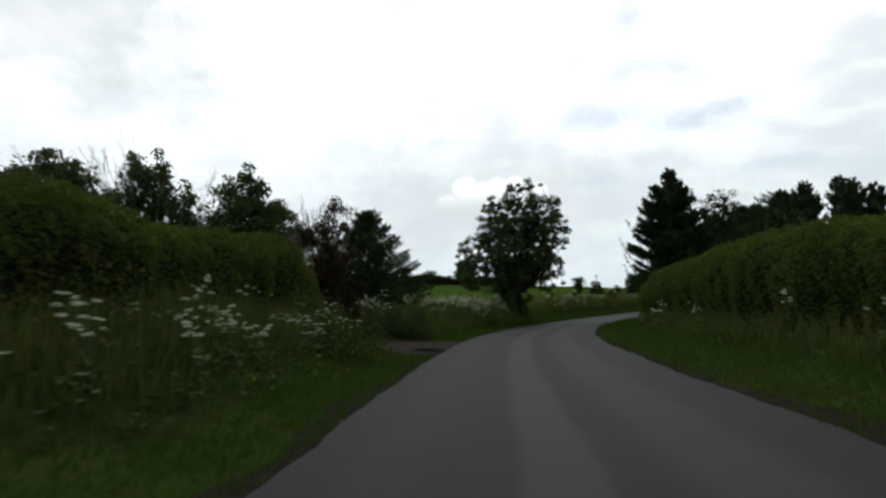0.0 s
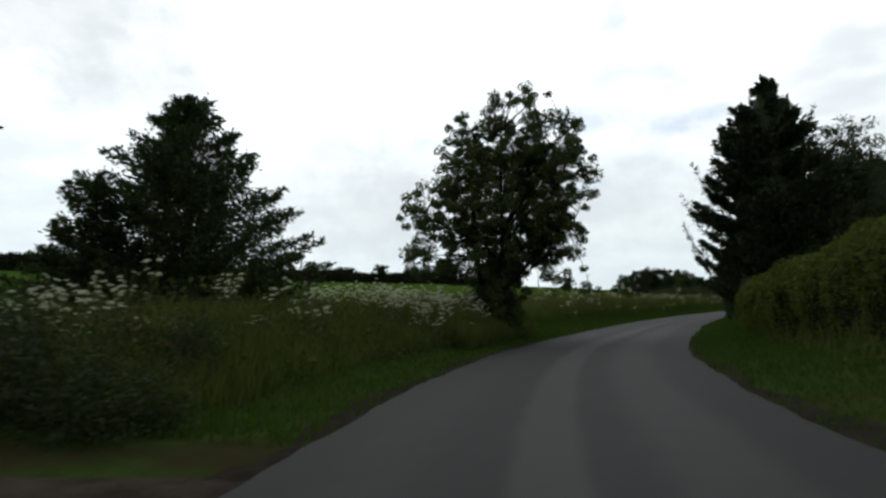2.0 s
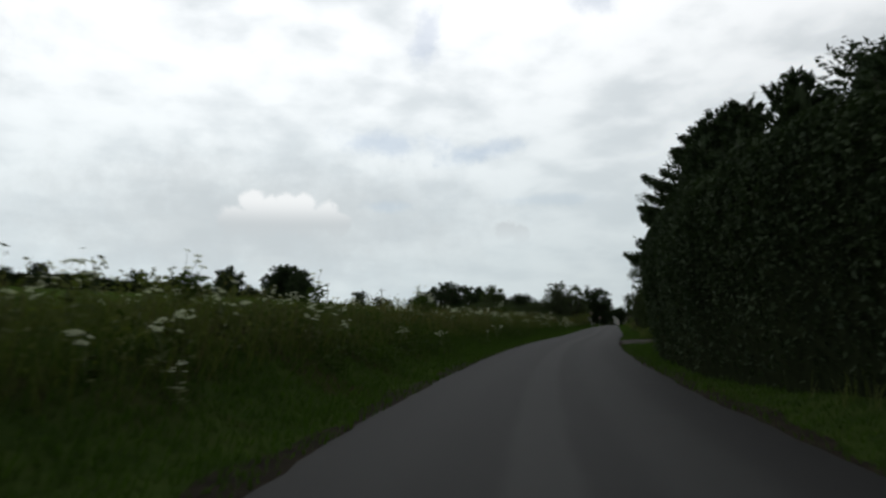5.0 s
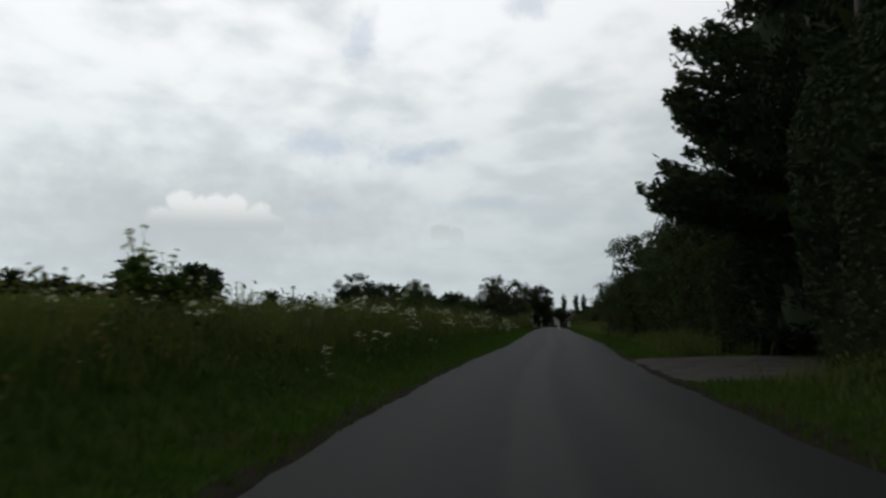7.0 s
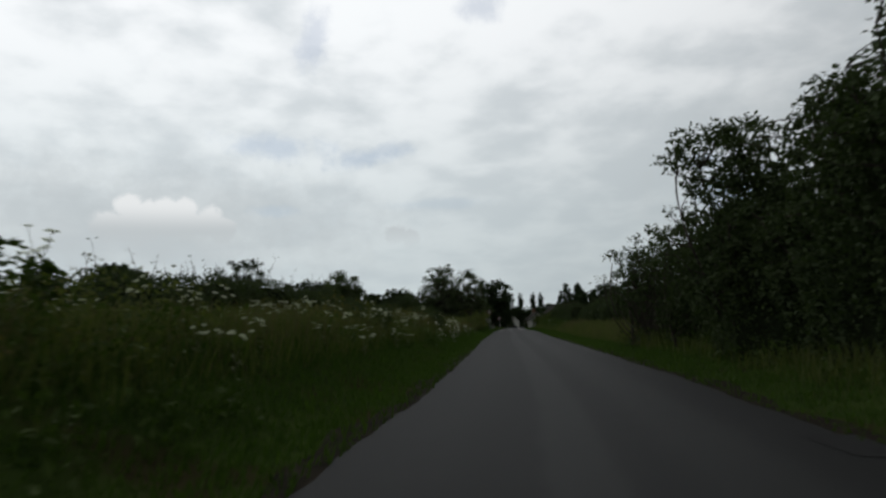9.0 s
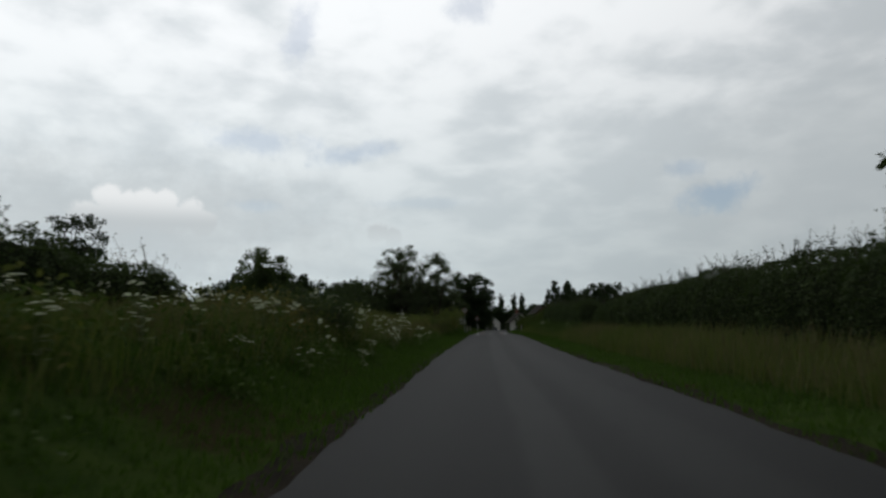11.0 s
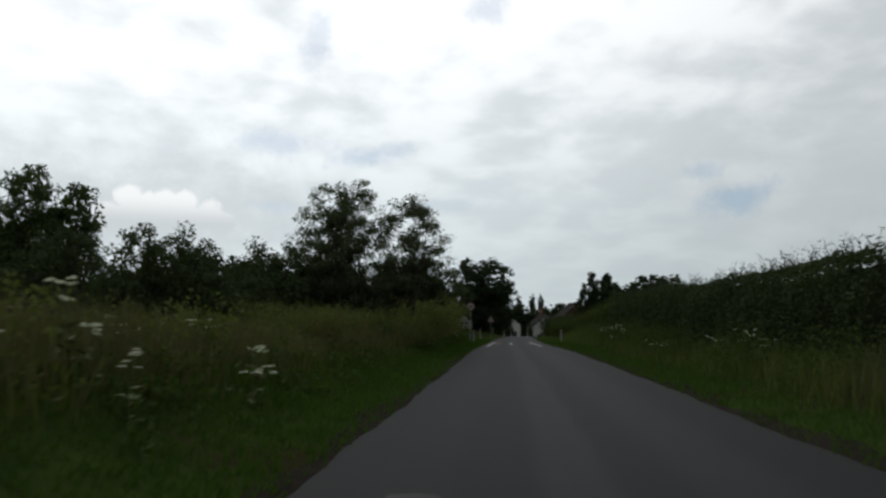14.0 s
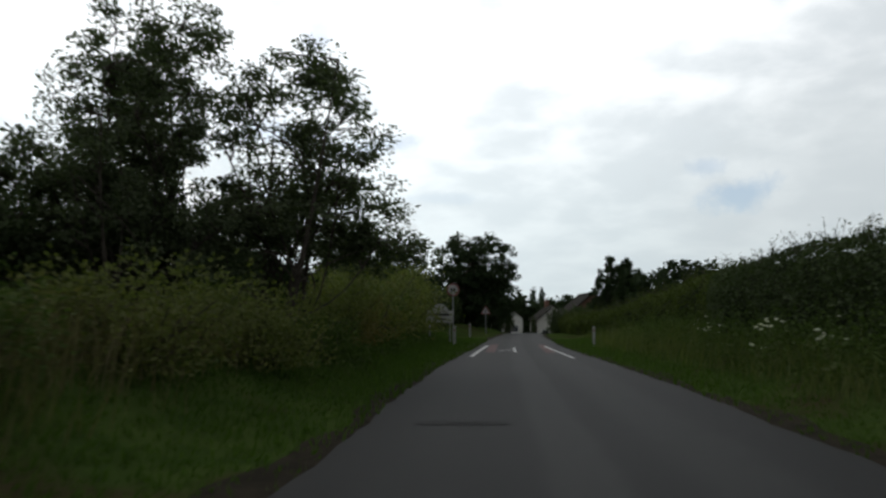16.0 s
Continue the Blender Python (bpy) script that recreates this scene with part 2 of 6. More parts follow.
M = dict(
    oak=leaf_mat("dark_oak_leaves", (0.036, 0.053, 0.022), (0.080, 0.106, 0.040), 0.24),
    dark=leaf_mat("dark_hedge_leaves", (0.030, 0.044, 0.021), (0.064, 0.085, 0.036), 0.2),
    hedge=leaf_mat("hawthorn_leaves", (0.048, 0.068, 0.017), (0.118, 0.136, 0.036), 0.34),
    young=leaf_mat("young_hedge_leaves", (0.030, 0.045, 0.010), (0.075, 0.095, 0.022), 0.22),
    copper=leaf_mat("copper_leaves", (0.026, 0.017, 0.011), (0.060, 0.044, 0.026), 0.2),
    fir=leaf_mat("conifer_needles", (0.022, 0.035, 0.020), (0.050, 0.070, 0.034), 0.12),
    pine=leaf_mat("bluish_conifer_needles", (0.028, 0.046, 0.022), (0.062, 0.088, 0.040), 0.16),
    birch=leaf_mat("silvery_green_leaves", (0.034, 0.050, 0.024), (0.105, 0.122, 0.074), 0.28),
    far=leaf_mat("distant_tree_leaves", (0.016, 0.027, 0.012), (0.036, 0.054, 0.023), 0.14),
    bramble=leaf_mat("bramble_leaves", (0.058, 0.074, 0.026), (0.140, 0.146, 0.055), 0.34, (0.140, 0.108, 0.046)),
    grass=leaf_mat("verge_grass", (0.034, 0.064, 0.013), (0.064, 0.102, 0.023), 0.38),
    long=leaf_mat("long_summer_grass", (0.058, 0.080, 0.024), (0.120, 0.126, 0.048), 0.36),
    seed=leaf_mat("seeding_grass_heads", (0.078, 0.070, 0.036), (0.135, 0.118, 0.062), 0.25),
    weed=leaf_mat("weed_leaves", (0.034, 0.056, 0.014), (0.070, 0.102, 0.028), 0.26),
    stalk=material("green_stalk", (0.07, 0.10, 0.03), (0.12, 0.14, 0.05), 0.7, 8, 40, 0.1),
    umbel=material("white_florets", (0.55, 0.55, 0.48), (0.78, 0.78, 0.72), 0.8, 20, 90, 0.1, 0.2, True, 0.2),
    yellow=material("yellow_petals", (0.55, 0.42, 0.02), (0.75, 0.60, 0.04), 0.6, 20, 90, 0.1, 0.2, True, 0.2),
    bark=material("grey_brown_bark", (0.022, 0.018, 0.014), (0.070, 0.058, 0.045), 0.95, 5, 40, 0.8),
    # bark once more, with the shade under the oak's crown in its colour
    bark_in_shade=material("dark_shaded_bark", (0.010, 0.009, 0.008), (0.030, 0.026, 0.021), 0.95, 5, 40, 0.8, 0.05),
    # near-black green: the shade deep in a hedge, put into the colour
    inner=material("hedge_inner_shade", (0.010, 0.013, 0.007), (0.024, 0.031, 0.015), 0.95, 6, 40, 0.8, 0.0),
    twig=material("bare_grey_twigs", (0.10, 0.085, 0.07), (0.20, 0.18, 0.155), 0.9, 6, 40, 0.3),
    bare_soil=material("bare_trodden_soil", (0.022, 0.0185, 0.015), (0.056, 0.047, 0.037), 0.95, 3, 30, 0.8, 0.02),
    soil=material("damp_soil", (0.013, 0.0115, 0.009), (0.032, 0.027, 0.019), 0.95, 3, 30, 0.8, 0.02),
    turf=material("turf", (0.022, 0.040, 0.010), (0.042, 0.062, 0.016), 0.95, 1.5, 24, 0.6, spec=0.0, third=(0.034, 0.030, 0.015)),
    field=material("meadow", (0.036, 0.072, 0.012), (0.062, 0.105, 0.020), 0.95, 0.05, 2.0, 0.5, spec=0.0, third=(0.060, 0.080, 0.024)),
    concrete=material("pale_gravel", (0.036, 0.034, 0.030), (0.078, 0.073, 0.064), 0.95, 1.2, 60, 0.3, 0.05),
    wood=material("weathered_pole_timber", (0.06, 0.05, 0.04), (0.13, 0.11, 0.09), 0.9, 7, 60, 0.5),
    brick=material("red_brown_brick", (0.11, 0.058, 0.042), (0.17, 0.092, 0.066), 0.9, 3, 40, 0.4),
    render_wall=material("white_rendered_wall", (0.45, 0.44, 0.41), (0.62, 0.61, 0.57), 0.9, 2, 30, 0.3),
    dark_tile=material("dark_roof_tiles", (0.014, 0.013, 0.011), (0.030, 0.026, 0.021), 0.97, 3, 30, 0.5, 0.05),
    slate=material("dark_slate_roof", (0.035, 0.035, 0.04), (0.07, 0.068, 0.072), 0.8, 3, 30, 0.5),
    tile=material("brown_tiled_roof", (0.06, 0.042, 0.035), (0.10, 0.070, 0.056), 0.9, 3, 30, 0.5),
    white=material("white_paint", (0.66, 0.66, 0.64), (0.80, 0.80, 0.78), 0.6, 5, 60, 0.1),
    # white darkened: the shade on backlit sign faces is put into the colour
    sign_face=material("backlit_sign_white", (0.20, 0.20, 0.195), (0.30, 0.30, 0.29), 0.6, 5, 60, 0.1),
    worn=material("worn_white_road_paint", (0.20, 0.20, 0.195), (0.50, 0.50, 0.485), 0.8, 9, 120, 0.3),
    red=material("red_sign_paint", (0.13, 0.045, 0.043), (0.18, 0.065, 0.06), 0.5, 5, 60, 0.05),
    redroad=material("red_road_surfacing", (0.060, 0.034, 0.032), (0.10, 0.056, 0.052), 0.9, 6, 90, 0.5),
    steel=material("grey_steel", (0.12, 0.125, 0.13), (0.20, 0.205, 0.21), 0.5, 6, 60, 0.1),
    black=material("black_paint", (0.02, 0.02, 0.02), (0.04, 0.04, 0.04), 0.5, 6, 60, 0.1),
    patch=material("dark_asphalt_patch", (0.006, 0.006, 0.006), (0.012, 0.012, 0.012), 0.9, 6, 120, 0.6),
    pale_patch=material("pale_worn_asphalt", (0.045, 0.044, 0.042), (0.072, 0.070, 0.067), 0.9, 6, 120, 0.6),
)


def glass_mat():
    m = bpy.data.materials.new("window_glass")
    m.use_nodes = True
    b = m.node_tree.nodes["Principled BSDF"]
    b.inputs["Base Color"].default_value = (0.03, 0.035, 0.04, 1)
    b.inputs["Roughness"].default_value = 0.06
    return m


M["glass"] = glass_mat()


def water_mat():
    m = bpy.data.materials.new("puddle_water")
    m.use_nodes = True
    nt = m.node_tree
    b = nt.nodes["Principled BSDF"]
    b.inputs["Base Color"].default_value = (0.02, 0.017, 0.013, 1)
    b.inputs["Roughness"].default_value = 0.04
    n = node(nt, "ShaderNodeTexNoise", scale=9, detail=2)
    bp = nt.nodes.new("ShaderNodeBump")
    bp.inputs["Strength"].default_value, bp.inputs["Distance"].default_value = 0.06, 0.01
    link(nt, n.outputs[0], bp.inputs["Height"])
    link(nt, bp.outputs[0], b.inputs["Normal"])
    return m


M["water"] = water_mat()


def road_mat():
    """Asphalt: the uv gives metres across and along, so that wheel wear runs with the road."""
    m = bpy.data.materials.new("worn_asphalt")
    m.use_nodes = True
    nt = m.node_tree
    b = nt.nodes["Principled BSDF"]
    uv = nt.nodes.new("ShaderNodeUVMap").outputs[0]
    sep = nt.nodes.new("ShaderNodeSeparateXYZ")
    link(nt, uv, sep.inputs[0])
    co = nt.nodes.new("ShaderNodeTexCoord").outputs["Object"]
    wide = node(nt, "ShaderNodeTexNoise", scale=0.35, detail=3)
    link(nt, co, wide.inputs["Vector"])
    across = math_node(nt, "ADD", sep.outputs[0], math_node(nt, "MULTIPLY", math_node(nt, "SUBTRACT", wide.outputs[0], 0.5), 0.22))

    def band(centre, width):
        return ramp_of(nt, math_node(nt, "ABSOLUTE", math_node(nt, "SUBTRACT", across, centre)), width * 0.3, width, 1.0, 0.0)

    # pale polished strips, darker wheel lines
    pale = math_node(nt, "MAXIMUM", math_node(nt, "MULTIPLY", band(-0.2, 0.42), 1.0), math_node(nt, "MAXIMUM", math_node(nt, "MULTIPLY", band(1.1, 0.7), 0.5), math_node(nt, "MULTIPLY", band(-1.6, 0.55), 0.18)))
    grain = node(nt, "ShaderNodeTexNoise", scale=55, detail=4, rough=0.7)
    link(nt, co, grain.inputs["Vector"])
    mott = node(nt, "ShaderNodeTexNoise", scale=1.3, detail=5, rough=0.65)
    link(nt, co, mott.inputs["Vector"])
    fac = math_node(nt, "ADD", math_node(nt, "MULTIPLY", pale, 0.72), math_node(nt, "ADD", math_node(nt, "MULTIPLY", mott.outputs[0], 0.36), math_node(nt, "MULTIPLY", grain.outputs[0], 0.3)))
    col = mix_col(nt, ramp_of(nt, fac, 0.2, 0.95), (0.0112, 0.0117, 0.0115), (0.0350, 0.0362, 0.0348))
    # asphalt scaled down to half its tone beyond the bend
    bend_tone = ramp_of(nt, sep.outputs[1], 48.0, 66.0, 1.0, 0.5)
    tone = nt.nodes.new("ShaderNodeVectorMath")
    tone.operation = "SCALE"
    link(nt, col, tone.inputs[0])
    link(nt, bend_tone, tone.inputs["Scale"])
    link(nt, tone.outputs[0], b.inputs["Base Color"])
    b.inputs["Roughness"].default_value = 0.78
    b.inputs["Specular IOR Level"].default_value = 0.22
    vor = nt.nodes.new("ShaderNodeTexVoronoi")
    vor.inputs["Scale"].default_value = 70
    link(nt, co, vor.inputs["Vector"])
    bp = nt.nodes.new("ShaderNodeBump")
    bp.inputs["Strength"].default_value, bp.inputs["Distance"].default_value = 0.5, 0.006
    link(nt, vor.outputs["Distance"], bp.inputs["Height"])
    link(nt, bp.outputs[0], b.inputs["Normal"])
    return m


M["road"] = road_mat()

# ---------------------------------------------------------------- plan: the lane's centre line, every 12 m
S0, STEP = -80.0, 12.0
LANE = np.array([
    (-8.0, -79.6), (-6.7, -67.7), (-5.5, -55.7), (-4.2, -43.8), (-2.9, -31.9), (-1.7, -19.9), (-0.4, -8.0), (0.9, 3.9),
    (1.9, 15.9), (3.4, 27.8), (6.3, 39.4), (10.8, 50.6), (15.7, 61.5), (21.1, 72.2), (26.9, 82.7), (33.1, 93.0),
    (39.6, 103.1), (45.8, 113.3), (52.0, 123.6), (58.1, 133.9), (64.4, 144.2), (70.7, 154.4), (76.9, 164.6), (83.1, 174.9),
    (89.4, 185.2), (95.6, 195.4), (101.8, 205.7), (108.0, 215.9), (114.3, 226.2), (120.5, 236.5), (126.7, 246.7), (132.9, 257.0),
    (139.2, 267.2), (145.4, 277.5), (151.6, 287.8), (157.8, 298.0), (164.0, 308.3), (170.3, 318.5), (176.5, 328.8), (182.7, 339.1),
    (188.9, 349.3), (195.2, 359.6),
])
rng = np.random.default_rng(7)


def lane(s):
    """Centre and direction of the lane at s metres (arrays)."""
    s = np.atleast_1d(np.asarray(s, float))
    u = np.clip((s - S0) / STEP, 0, len(LANE) - 1.001)
    i = u.astype(int)
    f = (u - i)[:, None]
    p0, p1, p2, p3 = (LANE[np.clip(i + k, 0, len(LANE) - 1)] for k in (-1, 0, 1, 2))
    c = 0.5 * (2 * p1 + (p2 - p0) * f + (2 * p0 - 5 * p1 + 4 * p2 - p3) * f ** 2 + (3 * p1 - p0 - 3 * p2 + p3) * f ** 3)
    t = 0.5 * ((p2 - p0) + 2 * (2 * p0 - 5 * p1 + 4 * p2 - p3) * f + 3 * (3 * p1 - p0 - 3 * p2 + p3) * f ** 2)
    t /= np.linalg.norm(t, axis=1)[:, None]
    return c, t


def plan(s, d):
    """World x, y of points s metres along and d metres to the right of the centre."""
    s, d = np.broadcast_arrays(np.atleast_1d(np.asarray(s, float)), np.atleast_1d(np.asarray(d, float)))
    c, t = lane(s)
    return c + np.stack([t[:, 1], -t[:, 0]], 1) * d[:, None]


def lane_coords(xy):
    """s and d of world points."""
    best = np.full(len(xy), 1e18)
    S, D = np.zeros(len(xy)), np.zeros(len(xy))
    for i in range(len(LANE) - 1):
        a, b = LANE[i], LANE[i + 1]
        u = b - a
        ln = np.linalg.norm(u)
        u = u / ln
        lo = -1e6 if i == 0 else 0.0
        hi = 1e6 if i == len(LANE) - 2 else ln
        t = np.clip((xy - a) @ u, lo, hi)
        q = xy - (a + t[:, None] * u)
        dist = (q ** 2).sum(1)
        m = dist < best
        best[m] = dist[m]
        S[m] = S0 + STEP * i + t[m]
        D[m] = (q @ np.array([u[1], -u[0]]))[m]
    return S, D


def smooth(x, a, b):
    u = np.clip((x - a) / (b - a), 0, 1)
    return u * u * (3 - 2 * u)


def waves(x, y, seed, size=1.0):
    """Cheap smooth noise, about -1 to 1."""
    r = np.random.default_rng(seed)
    out = 0.0
    for k in range(6):
        f = (0.5 + 0.45 * k) / size
        a = r.uniform(0, 6.283)
        out = out + np.sin((x * math.cos(a) + y * math.sin(a)) * f + r.uniform(0, 6.283)) / (1 + 0.4 * k)
    return out / 2.6


def bend(s):
    """How far the lane has swung to the right of the straight, towards the village."""
    return 0.001 * np.maximum(0, np.asarray(s, float) - 200) ** 2


def half_width(s):
    return 2.5 - 0.65 * smooth(s, 186, 208) - 0.3 * smooth(s, 208, 228)


def lane_z(s):
    return -4.2 * smooth(np.asarray(s, float), 230, 340)


def terrain(s, d):
    """Height of the ground in lane coordinates."""
    s, d = np.asarray(s, float), np.asarray(d, float)
    d = d - bend(np.minimum(s, 290))
    a = np.abs(d)
    bank_l = 1.0 - 0.85 * smooth(s, 19.0, 21.0) * (1 - smooth(s, 26, 33)) + 0.25 * smooth(s, 50, 60) - 0.5 * smooth(s, 146, 172)
    left = bank_l * smooth(a, 3.3, 6.0) + 11.5 * smooth(a, 16, 170) + 0.06 * waves(s, d, 3, 1.6) * smooth(a, 3, 5)
    bank_r = 0.4 + 0.35 * smooth(s, 165, 190) - 0.38 * smooth(s, 86, 91) * (1 - smooth(s, 100, 104))
    right = bank_r * smooth(a, 3.2, 6.0) + 2.5 * smooth(a, 60, 300) + 0.05 * waves(s, d, 4, 1.6) * smooth(a, 3, 5)
    edge = 0.05 * smooth(a, half_width(s), half_width(s) + 0.8)
    return np.where(d < 0, left, right) + edge + lane_z(s) * (1 - smooth(a, 25, 80))


def spot(s, d, lift=0.0):
    p = plan(s, d)[0]
    return Vector((p[0], p[1], float(terrain(s, d)) + lift))


def heading(s):
    t = lane(s)[1][0]
    return math.degrees(math.atan2(-t[0], t[1]))


# ---------------------------------------------------------------- mesh helpers
def mesh_of(name, verts, quads=None, tris=None, mat=None, smooth_shade=False):
    me = bpy.data.meshes.new(name)
    verts = np.asarray(verts, np.float32)
    quads = np.zeros((0, 4), np.int32) if quads is None else np.asarray(quads, np.int32).reshape(-1, 4)
    tris = np.zeros((0, 3), np.int32) if tris is None else np.asarray(tris, np.int32).reshape(-1, 3)
    me.vertices.add(len(verts))
    me.vertices.foreach_set("co", verts.ravel())
    me.loops.add(quads.size + tris.size)
    me.loops.foreach_set("vertex_index", np.concatenate([quads.ravel(), tris.ravel()]))
    me.polygons.add(len(quads) + len(tris))
    me.polygons.foreach_set("loop_start", np.concatenate([np.arange(len(quads)) * 4, quads.size + np.arange(len(tris)) * 3]).astype(np.int32))
    if smooth_shade:
        me.polygons.foreach_set("use_smooth", np.ones(len(quads) + len(tris), bool))
    me.update(calc_edges=True)
    if mat:
        me.materials.append(mat)
    return me


def thing(name, at_place=None, turn=0.0, **tags):
    ob = new(name)
    ob.empty_display_size = 0.2
    if at_place is not None:
        ob.matrix_world = pose(*at_place, 0, 0, turn)
    return tagged(ob, **tags)


def part_mesh(name, me, parent, label=""):
    ob = new(name, me)
    ob.parent = parent
    return tagged(ob, label=label)


def part(name, bm, mat, parent, label=""):
    me = bpy.data.meshes.new(name)
    bm.to_mesh(me)
    bm.free()
    me.materials.append(mat)
    return part_mesh(name, me, parent, label)


def box(bm, size, m=Matrix(), bevel=0.0):
    r = bmesh.ops.create_cube(bm, size=1, matrix=m @ Matrix.Diagonal((*size, 1)))
    if bevel:
        es = list({e for v in r["verts"] for e in v.link_edges})
        bmesh.ops.bevel(bm, geom=es, offset=bevel, segments=2, affect="EDGES", profile=0.5)
    return bm


def rod(bm, a, b, r1, r2, seg=8):
    a, b = Vector(a), Vector(b)
    m = Matrix.Translation((a + b) / 2) @ (b - a).to_track_quat("Z", "Y").to_matrix().to_4x4()
    bmesh.ops.create_cone(bm, cap_ends=True, segments=seg, radius1=r1, radius2=r2, depth=(b - a).length, matrix=m)
    return bm


class Soup:
    """Collects many small pieces into one mesh."""

    def __init__(self):
        self.v, self.q, self.n = [], [], 0

    def add(self, v, q):
        self.v.append(v)
        self.q.append(np.asarray(q) + self.n)
        self.n += len(v)

    def tube(self, pts, radii, sides=5):
        pts, radii = np.asarray(pts, float), np.asarray(radii, float)
        k = len(pts)
        t = np.gradient(pts, axis=0)
        t /= np.linalg.norm(t, axis=1)[:, None] + 1e-9
        ref = np.where(np.abs(t[:, 2:3]) > 0.9, np.array([[1.0, 0, 0]]), np.array([[0, 0, 1.0]]))
        u = np.cross(t, ref)
        u /= np.linalg.norm(u, axis=1)[:, None] + 1e-9
        w = np.cross(t, u)
        a = np.arange(sides) / sides * 2 * np.pi
        ring = pts[:, None] + radii[:, None, None] * (np.cos(a)[None, :, None] * u[:, None] + np.sin(a)[None, :, None] * w[:, None])
        i, j = np.meshgrid(np.arange(k - 1), np.arange(sides), indexing="ij")
        jn = (j + 1) % sides
        self.add(ring.reshape(-1, 3), np.stack([i * sides + j, i * sides + jn, (i + 1) * sides + jn, (i + 1) * sides + j], -1).reshape(-1, 4))

    def leaves(self, P, axis, length, width, r, fold=0.25, flat=0.0):
        """Folded leaves at P along axis; flat turns their faces to the sky."""
        n = len(P)
        axis = axis * np.array([1, 1, 1 - 0.7 * flat])
        axis = axis / (np.linalg.norm(axis, axis=1)[:, None] + 1e-9)
        side = np.cross(axis, r.normal(size=(n, 3)) * (1 - flat) + np.array([0, 0, 1.6 * flat]))
        side /= np.linalg.norm(side, axis=1)[:, None] + 1e-9
        up = np.cross(side, axis)
        L, W = np.asarray(length).reshape(-1, 1) * np.ones((n, 1)), np.asarray(width).reshape(-1, 1) * np.ones((n, 1))
        v = np.stack([P - axis * L * 0.5, P + side * W * 0.5 + up * W * fold, P + axis * L * 0.5, P - side * W * 0.5 + up * W * fold], 1)
        self.add(v.reshape(-1, 3), np.arange(4 * n).reshape(-1, 4))

    def mesh(self, name, mat, smooth_shade=False):
        return mesh_of(name, np.concatenate(self.v), np.concatenate(self.q), None, mat, smooth_shade)


def sphere_dirs(n, r):
    v = r.normal(size=(n, 3))
    return v / np.linalg.norm(v, axis=1)[:, None]


# ---------------------------------------------------------------- ground, lane and verges
def build_ground():
    near_x, near_y = np.arange(-120, 262, 3.0), np.arange(-100, 422, 3.0)
    far = np.array([150, 260, 420, 700, 1200, 2200, 4000.0])
    xs = np.concatenate([-120 - far[::-1], near_x, 261 + far])
    ys = np.concatenate([-100 - far[::-1], near_y, 419 + far])
    X, Y = np.meshgrid(xs, ys)
    xy = np.stack([X.ravel(), Y.ravel()], 1)
    S, D = lane_coords(xy)
    Z = terrain(np.clip(S, -80, 415), D)
    Z -= 0.45 * (1 - smooth(np.abs(D - bend(np.clip(S, -80, 290))), 9.0, 12.5)) * (S > -100) * (S < 430)
    nx = len(xs)
    i, j = np.meshgrid(np.arange(len(ys) - 1), np.arange(nx - 1), indexing="ij")
    q = np.stack([i * nx + j, i * nx + j + 1, (i + 1) * nx + j + 1, (i + 1) * nx + j], -1).reshape(-1, 4)
    me = mesh_of("ground", np.column_stack([xy, Z]), q, None, M["field"], True)
    tagged(new("ground", me), "gently rising green meadow land beside the lane", "ground", kind="structure")


def strip(name, s, d_of, z_of, mat, uv=False):
    """A sheet over the stations s; d_of gives the cross positions of a station."""
    rows = [d_of(v) for v in s]
    k = len(rows[0])
    S = np.repeat(s, k)
    D = np.concatenate(rows)
    P = plan(S, D + bend(np.minimum(S, 290)))
    Z = z_of(S, D)
    i, j = np.meshgrid(np.arange(len(s) - 1), np.arange(k - 1), indexing="ij")
    q = np.stack([i * k + j, i * k + j + 1, (i + 1) * k + j + 1, (i + 1) * k + j], -1).reshape(-1, 4)
    me = mesh_of(name, np.column_stack([P, Z]), q, None, mat, True)
    if uv:
        lay = me.uv_layers.new(name="UVMap")
        idx = q.ravel()
        lay.data.foreach_set("uv", np.column_stack([D[idx], S[idx]]).astype(np.float32).ravel())
    return new(name, me)


def road_z(S, D):
    return lane_z(S) + 0.035 * (1 - (D / 2.6) ** 2) + 0.02


